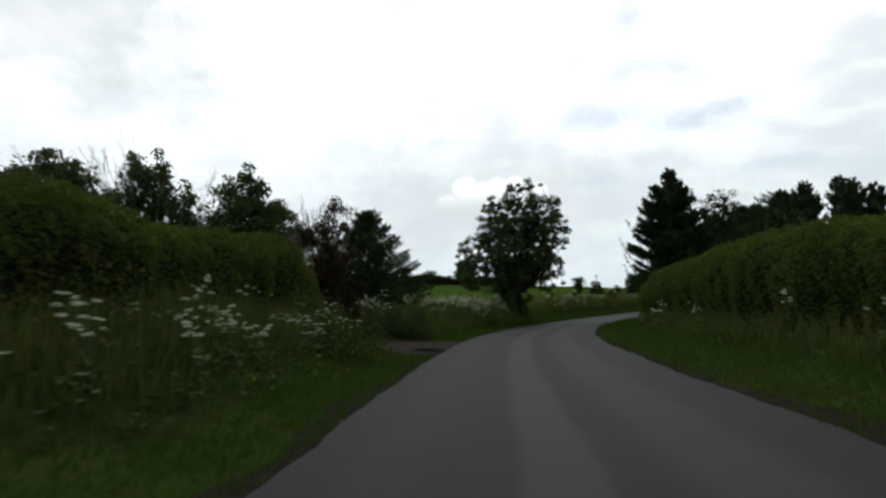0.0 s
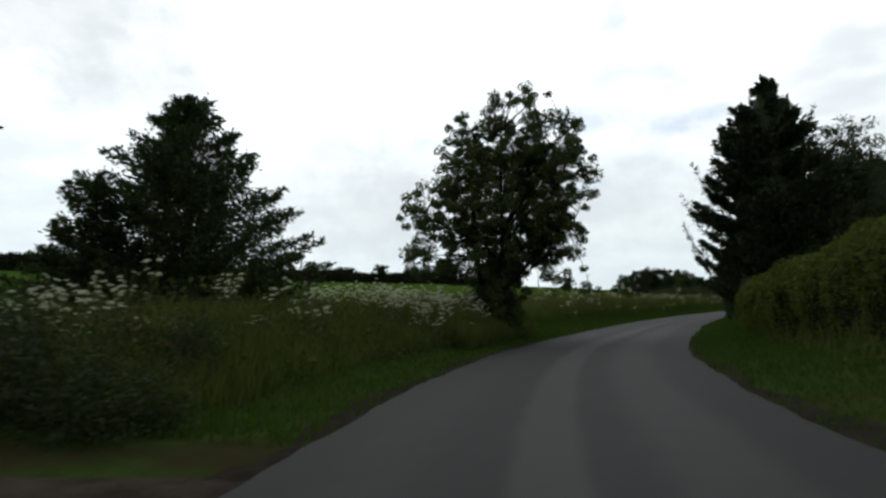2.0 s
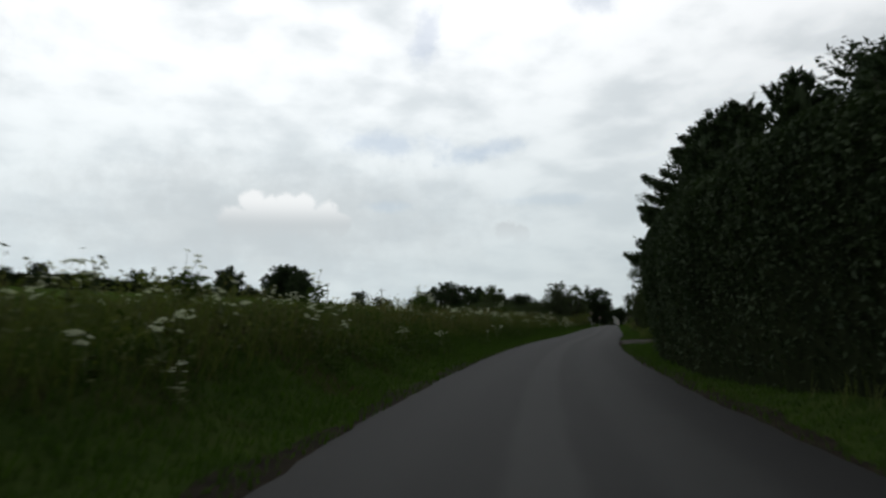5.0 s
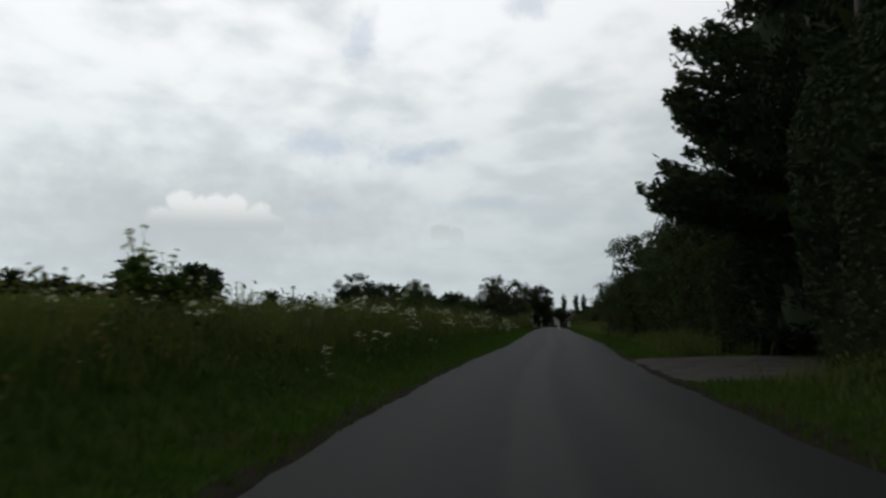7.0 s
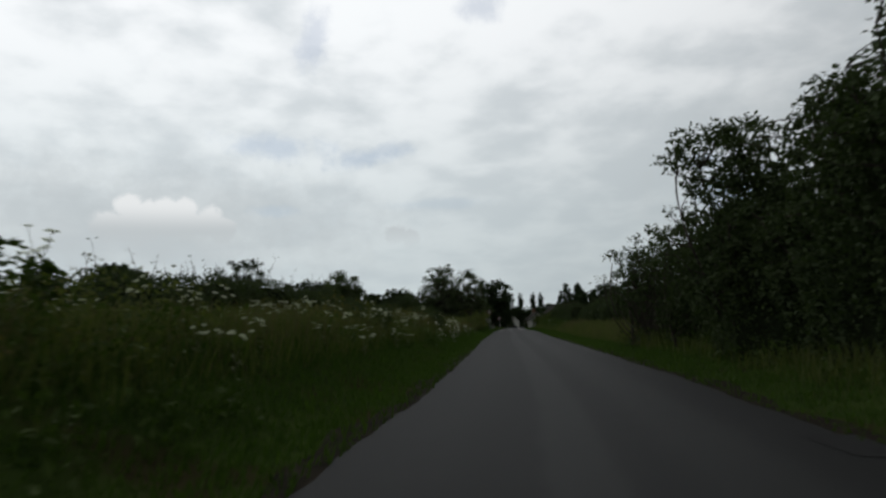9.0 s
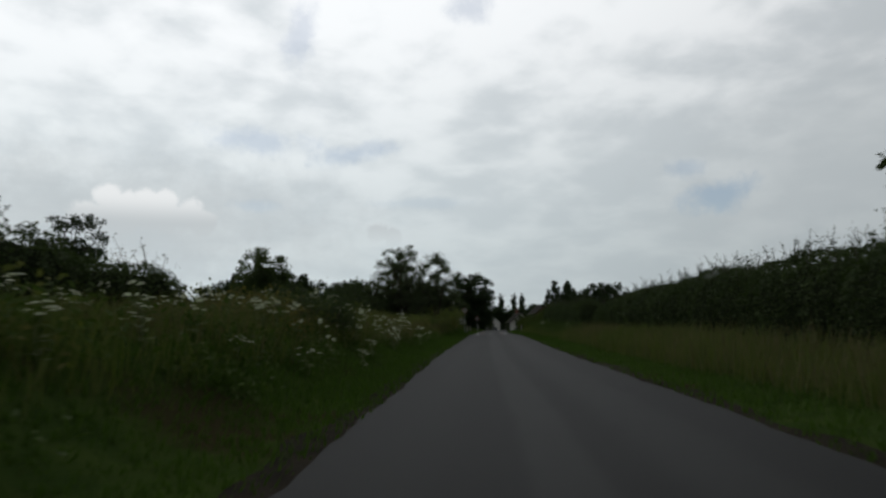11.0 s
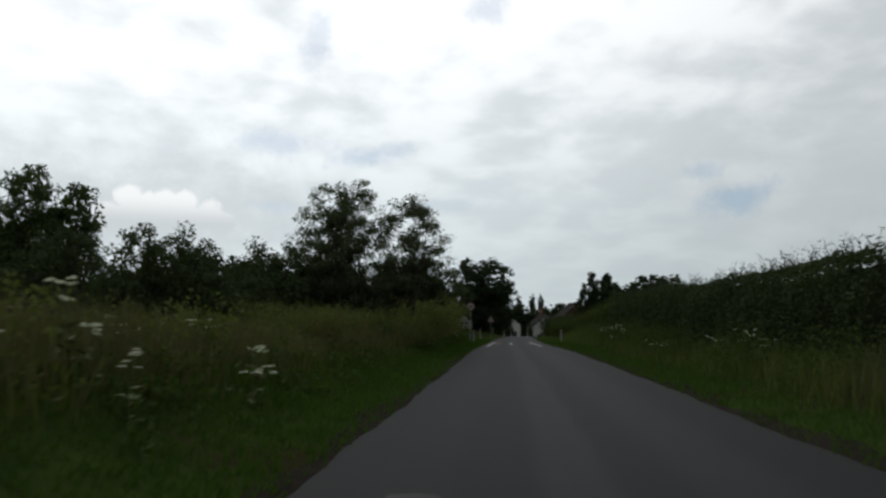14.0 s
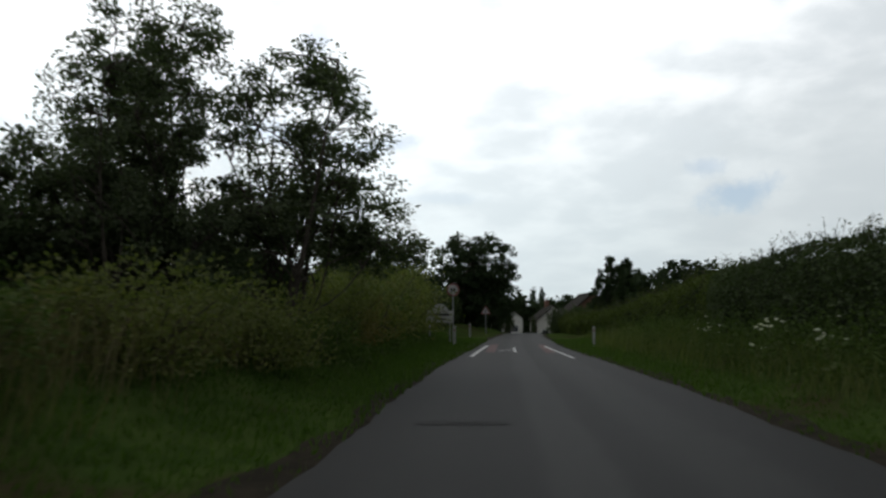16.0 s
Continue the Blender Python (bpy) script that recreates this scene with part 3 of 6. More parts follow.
def build_lane():
    s = np.arange(-78, 276, 0.5)

    def cross(v):
        h = float(half_width(v))
        l = h + 0.035 * math.sin(v * 0.83) + 0.025 * math.sin(v * 2.31 + 1) + 0.02 * math.sin(v * 5.3)
        r = h + 0.035 * math.sin(v * 0.71 + 2) + 0.025 * math.sin(v * 1.93) + 0.02 * math.sin(v * 4.7)
        return np.concatenate([[-l], np.linspace(-h + 0.15, h - 0.15, 9), [r]])

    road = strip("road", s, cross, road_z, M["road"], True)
    tagged(road, "narrow grey asphalt country lane with pale worn wheel strips", "road", kind="structure")

    def soil(sign):
        def f(v):
            h = float(half_width(v))
            w = 0.34 + 0.12 * math.sin(v * 0.9 + sign) + 0.08 * math.sin(v * 2.7)
            return sign * np.array([h - 0.25, h + 0.02, h + w * 0.6, h + w])[::int(sign)]
        return f

    for sign, side in ((-1, "left"), (1, "right")):
        ob = strip("soil_edge_" + side, s, soil(sign), lambda S, D: terrain(S, D + bend(np.minimum(S, 290))) + 0.022 - 0.06 * smooth(-np.abs(D), -half_width(S) - 0.1, -half_width(S) + 0.2), M["soil"])
        tagged(ob, "strip of dark damp soil along the asphalt edge", "soil edge", kind="structure")
        d = sign * np.array([1.4, 1.8, 2.2, 2.45, 2.7, 3.0, 3.4, 3.8, 4.3, 4.8, 5.4, 6.0, 6.6, 7.3, 8.2, 9.3, 10.5, 12.0, 13.5])
        if sign < 0:
            d = d[::-1]
        ob = strip("verge_" + side, np.arange(-78, 414, 1.0), lambda v, d=d: d, lambda S, D: terrain(S, D + bend(np.minimum(S, 290))) - 0.25 * smooth(np.abs(D), 11.5, 13.5) - 0.15 * (1 - smooth(np.abs(D), half_width(S) - 0.3, half_width(S))), M["turf"])
        tagged(ob, "uneven grassy verge rising beside the lane", "verge", kind="structure")


build_ground()
build_lane()


def apron(name, label, s0, s1, d_in, d_out, mat, lift):
    """A spread of gravel or soil that leaves the lane."""
    k = 22
    s, u = np.meshgrid(np.linspace(0, 1, k), np.linspace(0, 1, k), indexing="ij")
    d = d_in + (d_out - d_in) * u
    flare = 1.0 * (1 - u) ** 3
    S = s0 - flare + (s1 - s0 + 2 * flare) * s + 0.15 * np.sin(d * 3 + 1) * (s - 0.5)
    P = plan(S.ravel(), d.ravel())
    Z = terrain(S.ravel(), d.ravel()) + lift + 0.015 * waves(S.ravel() * 3, d.ravel() * 3, 5)
    Z -= 0.10 * (1 - smooth(np.abs(d.ravel()) - abs(d_in), 0.0, 0.45))
    edge = np.minimum(np.minimum(s, 1 - s), 1.0).ravel()
    Z -= 0.08 * (1 - smooth(edge, 0.0, 0.12))
    i, j = np.meshgrid(np.arange(k - 1), np.arange(k - 1), indexing="ij")
    q = np.stack([i * k + j, i * k + j + 1, (i + 1) * k + j + 1, (i + 1) * k + j], -1).reshape(-1, 4)
    ob = new(name, mesh_of(name, np.column_stack([P, Z]), q, None, mat, True))
    return tagged(ob, label, name.replace("_", " "), kind="structure")


apron("field_entrance", "bare brown soil field entrance off the lane", 20.4, 26.0, -2.2, -8.0, M["bare_soil"], 0.05)
apron("driveway", "pale gravel driveway leaving the lane between dark conifers", 91.0, 98.8, 2.2, 20.0, M["concrete"], 0.05)


def flat_patch(name, label, category, s, d, length, width, mat, seed=1, lift=0.006, ragged=0.15, z_of=None, kind="structure"):
    r = np.random.default_rng(seed)
    n = 28
    a = np.arange(n) / n * 2 * np.pi
    sq = 1 / np.maximum(np.abs(np.cos(a)), np.abs(np.sin(a))) ** 0.6
    k = 1 + r.normal(size=n) * ragged * 0.5
    S = s + np.sin(a) * sq * k * length / 2
    D = d + np.cos(a) * sq * k * width / 2
    S, D = np.append(S, s), np.append(D, d)
    z = (road_z(S, D) if z_of is None else z_of) + lift
    P = plan(S, D)
    t = np.stack([np.full(n, n), np.arange(n), (np.arange(n) + 1) % n], 1)[:, ::-1]
    ob = new(name, mesh_of(name, np.column_stack([P, np.ones(n + 1) * z]), None, t, mat))
    return tagged(ob, label, category, kind=kind)


def paint(name, label, s0, s1, d0, d1, width, mat, lift=0.006):
    s = np.linspace(s0, s1, max(2, int(abs(s1 - s0) / 0.5) + 2))
    ob = strip(name, s, lambda v: np.array([-width / 2, width / 2]) + d0 + (d1 - d0) * (v - s0) / (s1 - s0), lambda S, D: road_z(S, D) + lift, mat)
    return tagged(ob, label, "road marking", kind="structure")


# ---------------------------------------------------------------- trees
def limb_path(a, b, r, bend=0.12, k=6, sag=0.0):
    u = np.linspace(0, 1, k)[:, None]
    off = r.normal(size=3) * np.linalg.norm(b - a) * bend
    p = a + (b - a) * u + off * np.sin(u * np.pi)
    p[:, 2] += sag * np.sin(u[:, 0] * np.pi)
    return p


def broadleaf(height, blobs, trunk_r, seed, clusters, per, leaf, cluster_r=0.55, limbs=8, fork=0.25, stems=1, shell=2.4, leaf_mat_name="oak", droop=0.0, base_skirt=0, twig_r=0.012, wind=(0.0, 0.0), bark="bark"):
    """Trunk and crown meshes of a leafy tree; blobs are crown volumes (x, y, z, rx, ry, rz)."""
    r = np.random.default_rng(seed)
    wood, crown = Soup(), Soup()
    blobs = np.array(blobs, float)
    vol = blobs[:, 3] * blobs[:, 4] * blobs[:, 5]
    pick = r.choice(len(blobs), clusters, p=vol / vol.sum())
    rad = r.uniform(0, 1, clusters) ** (1 / shell)
    C = blobs[pick, :3] + sphere_dirs(clusters, r) * rad[:, None] * blobs[pick, 3:]
    C = C[(C[:, 2] > 0.5)]
    top = blobs[:, 2].max()
    joints = []
    for st in range(stems):
        base = np.array([r.normal() * 0.35 * (stems > 1), r.normal() * 0.35 * (stems > 1), -0.3])
        tip = np.array([r.normal() * 0.3 + wind[0], r.normal() * 0.3 + wind[1], height * 0.9]) + base * 1.6
        p = limb_path(base, tip, r, 0.03, 9)
        rr = trunk_r * (1 - 0.93 * np.linspace(0, 1, 9) ** 0.8)
        rr[0] *= 1.35
        wood.tube(p, rr, 8)
        joints += [(q, w) for q, w in zip(p[2:], rr[2:])]
        high = C[C[:, 2] > height * 0.36]
        far = high[np.argsort(-np.linalg.norm((high - p[4])[:, :2], axis=1) + r.normal(size=len(high)) * 1.5)[:limbs]]
        for c in far:
            f = np.clip(fork + 0.5 * r.uniform() * (c[2] / height), 0.12, 0.8)
            a = p[int(f * 8)]
            lp = limb_path(a, a + (c - a) * 0.92, r, 0.1, 7, 0.15)
            lr = np.linspace(rr[int(f * 8)] * 0.36, 0.015, 7)
            wood.tube(lp, lr, 5)
            joints += [(q, w) for q, w in zip(lp[1:], lr[1:])]
    J = np.array([j[0] for j in joints])
    for c in C:
        dist = np.linalg.norm(J - c, axis=1) + np.maximum(0, J[:, 2] - c[2]) * 0.7
        a = J[np.argmin(dist)]
        wood.tube(limb_path(a, c, r, 0.12, 4, 0.05), np.linspace(twig_r * 1.8, twig_r * 0.5, 4), 3)
    n = len(C) * per
    k = np.repeat(np.arange(len(C)), per)
    cr = cluster_r * r.uniform(0.6, 1.3, len(C))
    off = sphere_dirs(n, r) * (r.uniform(0, 1, n) ** 0.42)[:, None] * np.array([1.05, 1.05, 0.8]) * cr[k][:, None]
    P = C[k] + off
    P[:, 2] -= droop * np.abs(off[:, 0] + off[:, 1])
    axis = off + r.normal(size=(n, 3)) * 0.35 * cr[k][:, None] + np.array([wind[0] * 0.1, wind[1] * 0.1, -0.12 - droop])
    crown.leaves(P, axis, leaf * r.uniform(0.7, 1.35, n), leaf * 0.62 * r.uniform(0.7, 1.2, n), r)
    if base_skirt:
        a = r.uniform(0, 6.283, base_skirt)
        rr = r.uniform(0.1, 1.0, base_skirt) ** 0.5 * 0.85
        P = np.stack([np.cos(a) * rr, np.sin(a) * rr, r.uniform(0, 1, base_skirt) ** 1.2 * height * 0.34 * (1.15 - rr / 1.0)], 1)
        crown.leaves(P, r.normal(size=(base_skirt, 3)) + np.array([0, 0, 0.4]), leaf * 1.1, leaf * 0.6, r)
    return wood.mesh("trunk", M[bark], True), crown.mesh("crown", M[leaf_mat_name])


def conifer(height, radius, seed, leaf_mat_name="fir", sprays=15000, spray=0.3, low=0.03, power=0.8, whorls=0, upturn=0.15, ragged=0.22, trunk_r=0.2, round_top=0.0, widest=9.0, arms=0):
    """Conical evergreen: a shaggy coat of sprays on drooping boughs over a dense dark inside."""
    r = np.random.default_rng(seed)
    wood, crown = Soup(), Soup()
    wood.tube([(0, 0, -0.3), (0.04, 0, height * 0.5), (0, 0.03, height * 0.97)], [trunk_r, trunk_r * 0.6, 0.02], 8)

    def env(h, a):
        u = np.clip(1 - h / height, 0, 1)
        prof = u ** power
        if round_top:
            prof = prof * (1 - round_top) + round_top * np.sqrt(np.clip(1 - (1 - u) ** 3.2, 0, 1))
        skirt = 0.62 + 0.38 * smooth(h, 0, height * 0.16)
        lump = 1 + ragged * (np.sin(a * 3 + h * 1.1 + seed) * 0.4 + np.sin(a * 7 + h * 3.3) * 0.3 + np.sin(h * 6.1 + a * 2) * 0.3)
        return np.minimum(radius * prof, widest) * skirt * lump

    # boughs
    nb = whorls if whorls else int(height * 26)
    bh = height * (low + (0.98 - low) * r.uniform(0, 1, nb) ** 1.15)
    ba = r.uniform(0, 6.283, nb)
    br = env(bh, ba) * r.uniform(0.8, 1.22, nb)
    w = br + 0.12
    k = r.choice(nb, sprays, p=w / w.sum())
    t = r.uniform(0.1, 1, sprays) ** 0.55
    sag = -0.35 * br[k] * t * (1 - t) + upturn * br[k] * t ** 2 * 1.2
    spread = (r.normal(size=sprays) * 0.17) * br[k] * (1.15 - 0.75 * t)
    ca, sa = np.cos(ba[k]), np.sin(ba[k])
    rad = br[k] * t
    P = np.stack([ca * rad - sa * spread, sa * rad + ca * spread, bh[k] + sag + r.normal(size=sprays) * 0.09], 1)
    axis = np.stack([ca, sa, upturn * 2.2 + 0.0 * ca], 1) + r.normal(size=(sprays, 3)) * 0.42
    crown.leaves(P, axis, spray * r.uniform(0.6, 1.4, sprays), spray * 0.34 * r.uniform(0.7, 1.3, sprays), r)
    for i in range(0, nb, 3):
        e = np.array([math.cos(ba[i]) * br[i] * 0.85, math.sin(ba[i]) * br[i] * 0.85, bh[i] + upturn * br[i] * 0.6])
        wood.tube([(0, 0, bh[i]), e * 0.5 + np.array([0, 0, bh[i] * 0.5 - 0.05]), e], [0.035, 0.022, 0.008], 3)
    # long arms that reach past the rest and turn up at their tips
    for _ in range(arms):
        h, a = height * r.uniform(0.1, 0.7), r.uniform(0, 6.283)
        ln = float(env(np.array([h]), np.array([a]))[0]) * r.uniform(1.12, 1.36)
        t = np.linspace(0, 1, 8)[:, None]
        out = np.array([math.cos(a), math.sin(a), 0.0])
        p = np.array([0, 0, h]) + out * ln * t + np.array([0, 0, 1.0]) * ln * (0.55 * t ** 4 - 0.16 * np.sin(t * 2.6))
        wood.tube(p, np.linspace(0.035, 0.006, 8), 4)
        m = 130
        w = r.uniform(0.45, 1.0, m)
        at = np.stack([np.interp(w, t[:, 0], p[:, k]) for k in range(3)], 1)
        q = at + r.normal(size=(m, 3)) * 0.055
        crown.leaves(q, (q - at) * 3 + out * 0.1 + np.array([0, 0, 0.12]), 0.2 * r.uniform(0.6, 1.3, m), 0.06, r)
    # dense inside
    hs = np.linspace(max(low, 0.01) * height, height * 0.93, 26)
    aa = np.arange(18) / 18 * 2 * np.pi
    H, A = np.meshgrid(hs, aa, indexing="ij")
    R = env(H, A) * 0.5
    i, j = np.meshgrid(np.arange(25), np.arange(18), indexing="ij")
    q = np.stack([i * 18 + j, i * 18 + (j + 1) % 18, (i + 1) * 18 + (j + 1) % 18, (i + 1) * 18 + j], -1).reshape(-1, 4)
    crown.add(np.stack([np.cos(A) * R, np.sin(A) * R, H], -1).reshape(-1, 3), q)
    return wood.mesh("trunk", M["bark"], True), crown.mesh("crown", M[leaf_mat_name])


def shoot_tree(height, radius, seed, branches, leaf, leaf_mat_name, power=0.75, trunk_r=0.12, rise=0.7):
    """A young conical tree: rising branches, each a feathery shoot of leaves."""
    r = np.random.default_rng(seed)
    wood, crown = Soup(), Soup()
    wood.tube([(0, 0, -0.3), (0.03, 0, height * 0.5), (0, 0.02, height * 0.98)], [trunk_r, trunk_r * 0.55, 0.015], 8)
    for i in range(branches):
        u = (i + r.uniform()) / branches
        h = height * (0.03 + 0.93 * u ** 1.15)
        a = i * 2.39996 + r.normal() * 0.3
        ln = (radius * (1 - h / height) ** power + 0.22) * r.uniform(0.72, 1.12)
        out = np.array([math.cos(a), math.sin(a), 0.0])
        t = np.linspace(0, 1, 6)[:, None]
        p = np.array([0, 0, h]) + out * ln * t + np.array([0, 0, 1.0]) * ln * (rise * 0.45 * t + rise * 0.55 * t ** 2) * (0.35 + 0.8 * u)
        p = p + r.normal(size=3) * 0.06 * t
        wood.tube(p, np.linspace(0.028 * (1.2 - u), 0.005, 6), 4)
        m = int(60 + 150 * ln)
        w = r.uniform(0.12, 1.0, m) ** 0.75
        at = np.stack([np.interp(w, t[:, 0], p[:, k]) for k in range(3)], 1)
        spread = 0.05 + 0.13 * np.sin(np.pi * w ** 0.7)[:, None] * min(1.0, ln)
        q = at + r.normal(size=(m, 3)) * spread * np.array([1, 1, 0.8])
        crown.leaves(q, (q - at) * 2.5 + (p[-1] - p[0]) / ln * 0.25 + r.normal(size=(m, 3)) * 0.12, leaf * r.uniform(0.7, 1.35, m), leaf * 0.5 * r.uniform(0.7, 1.2, m), r)
    return wood.mesh("trunk", M["bark"], True), crown.mesh("crown", M[leaf_mat_name])


def bare_tree(height, spread, seed):
    r = np.random.default_rng(seed)
    wood, twigs = Soup(), Soup()

    def grow(a, d, ln, rad, depth):
        b = a + d * ln
        p = limb_path(a, b, r, 0.06, 4)
        (wood if depth < 2 else twigs).tube(p, np.linspace(rad, rad * 0.62, 4), 5 if depth < 2 else 3)
        if depth >= 6:
            return
        for _ in range(3 if depth < 3 else 2):
            e = d + r.normal(size=3) * spread + np.array([0, 0, 0.12])
            grow(p[-1 if r.uniform() < 0.6 else 2], e / np.linalg.norm(e), ln * r.uniform(0.62, 0.84), rad * 0.66, depth + 1)

    for _ in range(3):
        d = np.array([r.normal() * 0.2, r.normal() * 0.2, 1.0])
        grow(np.array([r.normal() * 0.2, r.normal() * 0.2, -0.2]), d / np.linalg.norm(d), height * 0.27, 0.075, 0)
    return wood.mesh("trunk", M["twig"], True), twigs.mesh("crown", M["twig"])


def plant_tree(name, meshes, s, d, label, category="tree", turn=0.0, scale=1.0, group="", sink=0.05):
    ob = thing(name, spot(s, d, -sink), turn, label=label, category=category, group=group)
    ob.scale = (scale,) * 3 if isinstance(scale, (int, float)) else scale
    part_mesh("trunk", meshes[0], ob)
    if meshes[1]:
        part_mesh("crown", meshes[1], ob)
    return ob


# ---------------------------------------------------------------- hedges and shrubs
def hedge(name, label, s0, s1, d_front, depth, height, leaf_name, seed, density=190, leaf=0.10, shoots=0.6, ragged=0.3, side=1, end_round=2.0, square=0.55, category="hedge"):
    """A hedge along the lane; d_front, depth and height may be functions of s. side: 1 right of the lane, -1 left."""
    r = np.random.default_rng(seed)
    fn = lambda q: q if callable(q) else (lambda s, q=q: np.full_like(np.asarray(s, float), q))
    dF, dep, H = fn(d_front), fn(depth), fn(height)
    ends = lambda s: np.sqrt(np.clip(1 - (1 - np.clip(np.minimum(s - s0, s1 - s) / end_round, 0, 1)) ** 2, 0, 1))

    def surface(s, u, inset):
        """u runs 0 at the foot of the near face, over the top, to 1 at the foot of the far face."""
        a = np.pi * (1 - u)
        c, q = np.cos(a), np.sin(a)
        c = np.sign(c) * np.abs(c) ** square
        q = np.abs(q) ** square
        e = ends(s)
        hh = H(s) * (1 + 0.05 * waves(s * 2.2, s * 0 + seed, seed + 1)) * (0.04 + 0.96 * e)
        w = dep(s) / 2 * (0.04 + 0.96 * e)
        lump = ragged * 0.5 * waves(s * 2.6 + 7 * u, u * 9 + s * 0.6, seed + 2) + ragged * 0.35 * waves(s * 7, u * 24, seed + 3)
        dd = (dF(s) + dep(s) / 2) + c * (w * (0.74 + 0.26 * smooth(q, 0.0, 0.85)) - inset + lump)
        zz = q * (hh - inset + lump * 0.7) + 0.02
        return side * dd, zz

    ob = thing(name, spot((s0 + s1) / 2, side * float(dF(np.array([(s0 + s1) / 2]))[0])), 0, label=label, category=category)
    base = np.array(ob.matrix_world.translation)
    length = s1 - s0
    mean_h = float(np.mean(H(np.linspace(s0, s1, 20))))
    mean_w = float(np.mean(dep(np.linspace(s0, s1, 20))))
    n = int(density * length * (2 * mean_h + mean_w))
    s, u = r.uniform(s0, s1, n), np.clip(r.beta(1.0, 1.35, n) * 0.92, 0, 1)
    d, z = surface(s, u, r.exponential(0.10, n) - 0.06)
    xy = plan(s, d)
    P = np.column_stack([xy, z + terrain(s, side * dF(s))]) - base
    soup = Soup()
    axis = r.normal(size=(n, 3)) + np.array([0, 0, 0.5])
    soup.leaves(P, axis, leaf * r.uniform(0.6, 1.4, n), leaf * 0.6 * r.uniform(0.7, 1.3, n), r, 0.25, 0.4)
    # young shoots over the top
    ns = int(length * 5 * shoots)
    twigs = Soup()
    for _ in range(ns):
        ss = np.array([r.uniform(s0 + 0.4, s1 - 0.4)])
        uu = np.array([r.uniform(0.3, 0.62)])
        dd, zz = surface(ss, uu, np.array([0.1]))
        p0 = np.array([*plan(ss, dd)[0], zz[0] + terrain(ss, side * dF(ss))[0]]) - base
        ln = r.uniform(0.2, 0.7) * (0.6 + ragged)
        dr = np.array([r.normal() * 0.3, r.normal() * 0.3, 1.0])
        p1 = p0 + dr * ln
        twigs.tube([p0, (p0 + p1) / 2 + r.normal(size=3) * 0.02, p1], [0.01, 0.007, 0.004], 3)
        m = 9
        pp = p0 + (p1 - p0) * r.uniform(0.1, 1.05, (m, 1)) + r.normal(size=(m, 3)) * 0.05
        soup.leaves(pp, r.normal(size=(m, 3)) * 0.8 + dr * 0.8, leaf * 0.9, leaf * 0.32, r)
    part_mesh("foliage", soup.mesh("foliage", M[leaf_name]), ob)
    if ns:
        tagged(part_mesh("top_growth", twigs.mesh("top_growth", M["bark"]), ob), kind="stuff")
    # core sheet under the leaves; its near-black green carries the hedge's inner shade
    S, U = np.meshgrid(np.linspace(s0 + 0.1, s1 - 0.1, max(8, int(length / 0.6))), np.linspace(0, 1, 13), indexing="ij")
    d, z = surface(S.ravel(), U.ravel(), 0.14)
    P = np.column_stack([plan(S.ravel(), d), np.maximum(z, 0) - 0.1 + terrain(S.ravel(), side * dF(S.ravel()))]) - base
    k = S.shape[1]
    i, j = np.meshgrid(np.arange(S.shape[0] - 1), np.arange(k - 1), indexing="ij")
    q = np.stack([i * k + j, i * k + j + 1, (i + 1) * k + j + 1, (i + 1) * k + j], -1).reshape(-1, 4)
    part_mesh("shaded_core", mesh_of("shaded_core", P, q, None, M["inner"], True), ob, "dark core sheet with the inner shade in its colour")
    return ob


def shrub_meshes(height, radius, seed, leaf_name, leaves=7000, leaf=0.11, shoots=18):
    """A rounded, uneven bush from the ground up."""
    r = np.random.default_rng(seed)
    crown, wood = Soup(), Soup()
    n_c = 46
    a = r.uniform(0, 6.283, n_c)
    rr = radius * r.uniform(0.1, 1, n_c) ** 0.5 * 0.85
    zz = height * r.uniform(0.12, 0.9, n_c) * np.sqrt(np.clip(1 - (rr / radius) ** 2 * 0.75, 0.1, 1))
    C = np.stack([np.cos(a) * rr, np.sin(a) * rr, zz], 1)
    k = r.integers(0, n_c, leaves)
    off = r.normal(size=(leaves, 3)) * np.array([0.27, 0.27, 0.2]) * radius * 0.8
    P = C[k] + off
    P[:, 2] = np.abs(P[:, 2])
    crown.leaves(P, off + r.normal(size=(leaves, 3)) * 0.3 + np.array([0, 0, 0.15]), leaf * r.uniform(0.6, 1.4, leaves), leaf * 0.6, r)
    for c in C[::2]:
        wood.tube(limb_path(np.array([0, 0, -0.1]), c, r, 0.1, 4), [0.04, 0.03, 0.02, 0.008], 4)
    for _ in range(shoots):
        c = C[r.integers(0, n_c)]
        d = np.array([c[0] * 0.5 + r.normal() * 0.2, c[1] * 0.5 + r.normal() * 0.2, height * 0.45])
        p1 = c + d * r.uniform(0.5, 1.0)
        wood.tube(limb_path(c, p1, r, 0.05, 4), [0.014, 0.01, 0.007, 0.004], 3)
        pp = c + (p1 - c) * r.uniform(0.2, 1.05, (26, 1)) + r.normal(size=(26, 3)) * 0.07
        crown.leaves(pp, r.normal(size=(26, 3)) + d * 0.4, leaf, leaf * 0.5, r)
    return wood.mesh("trunk", M["bark"], True), crown.mesh("crown", M[leaf_name])


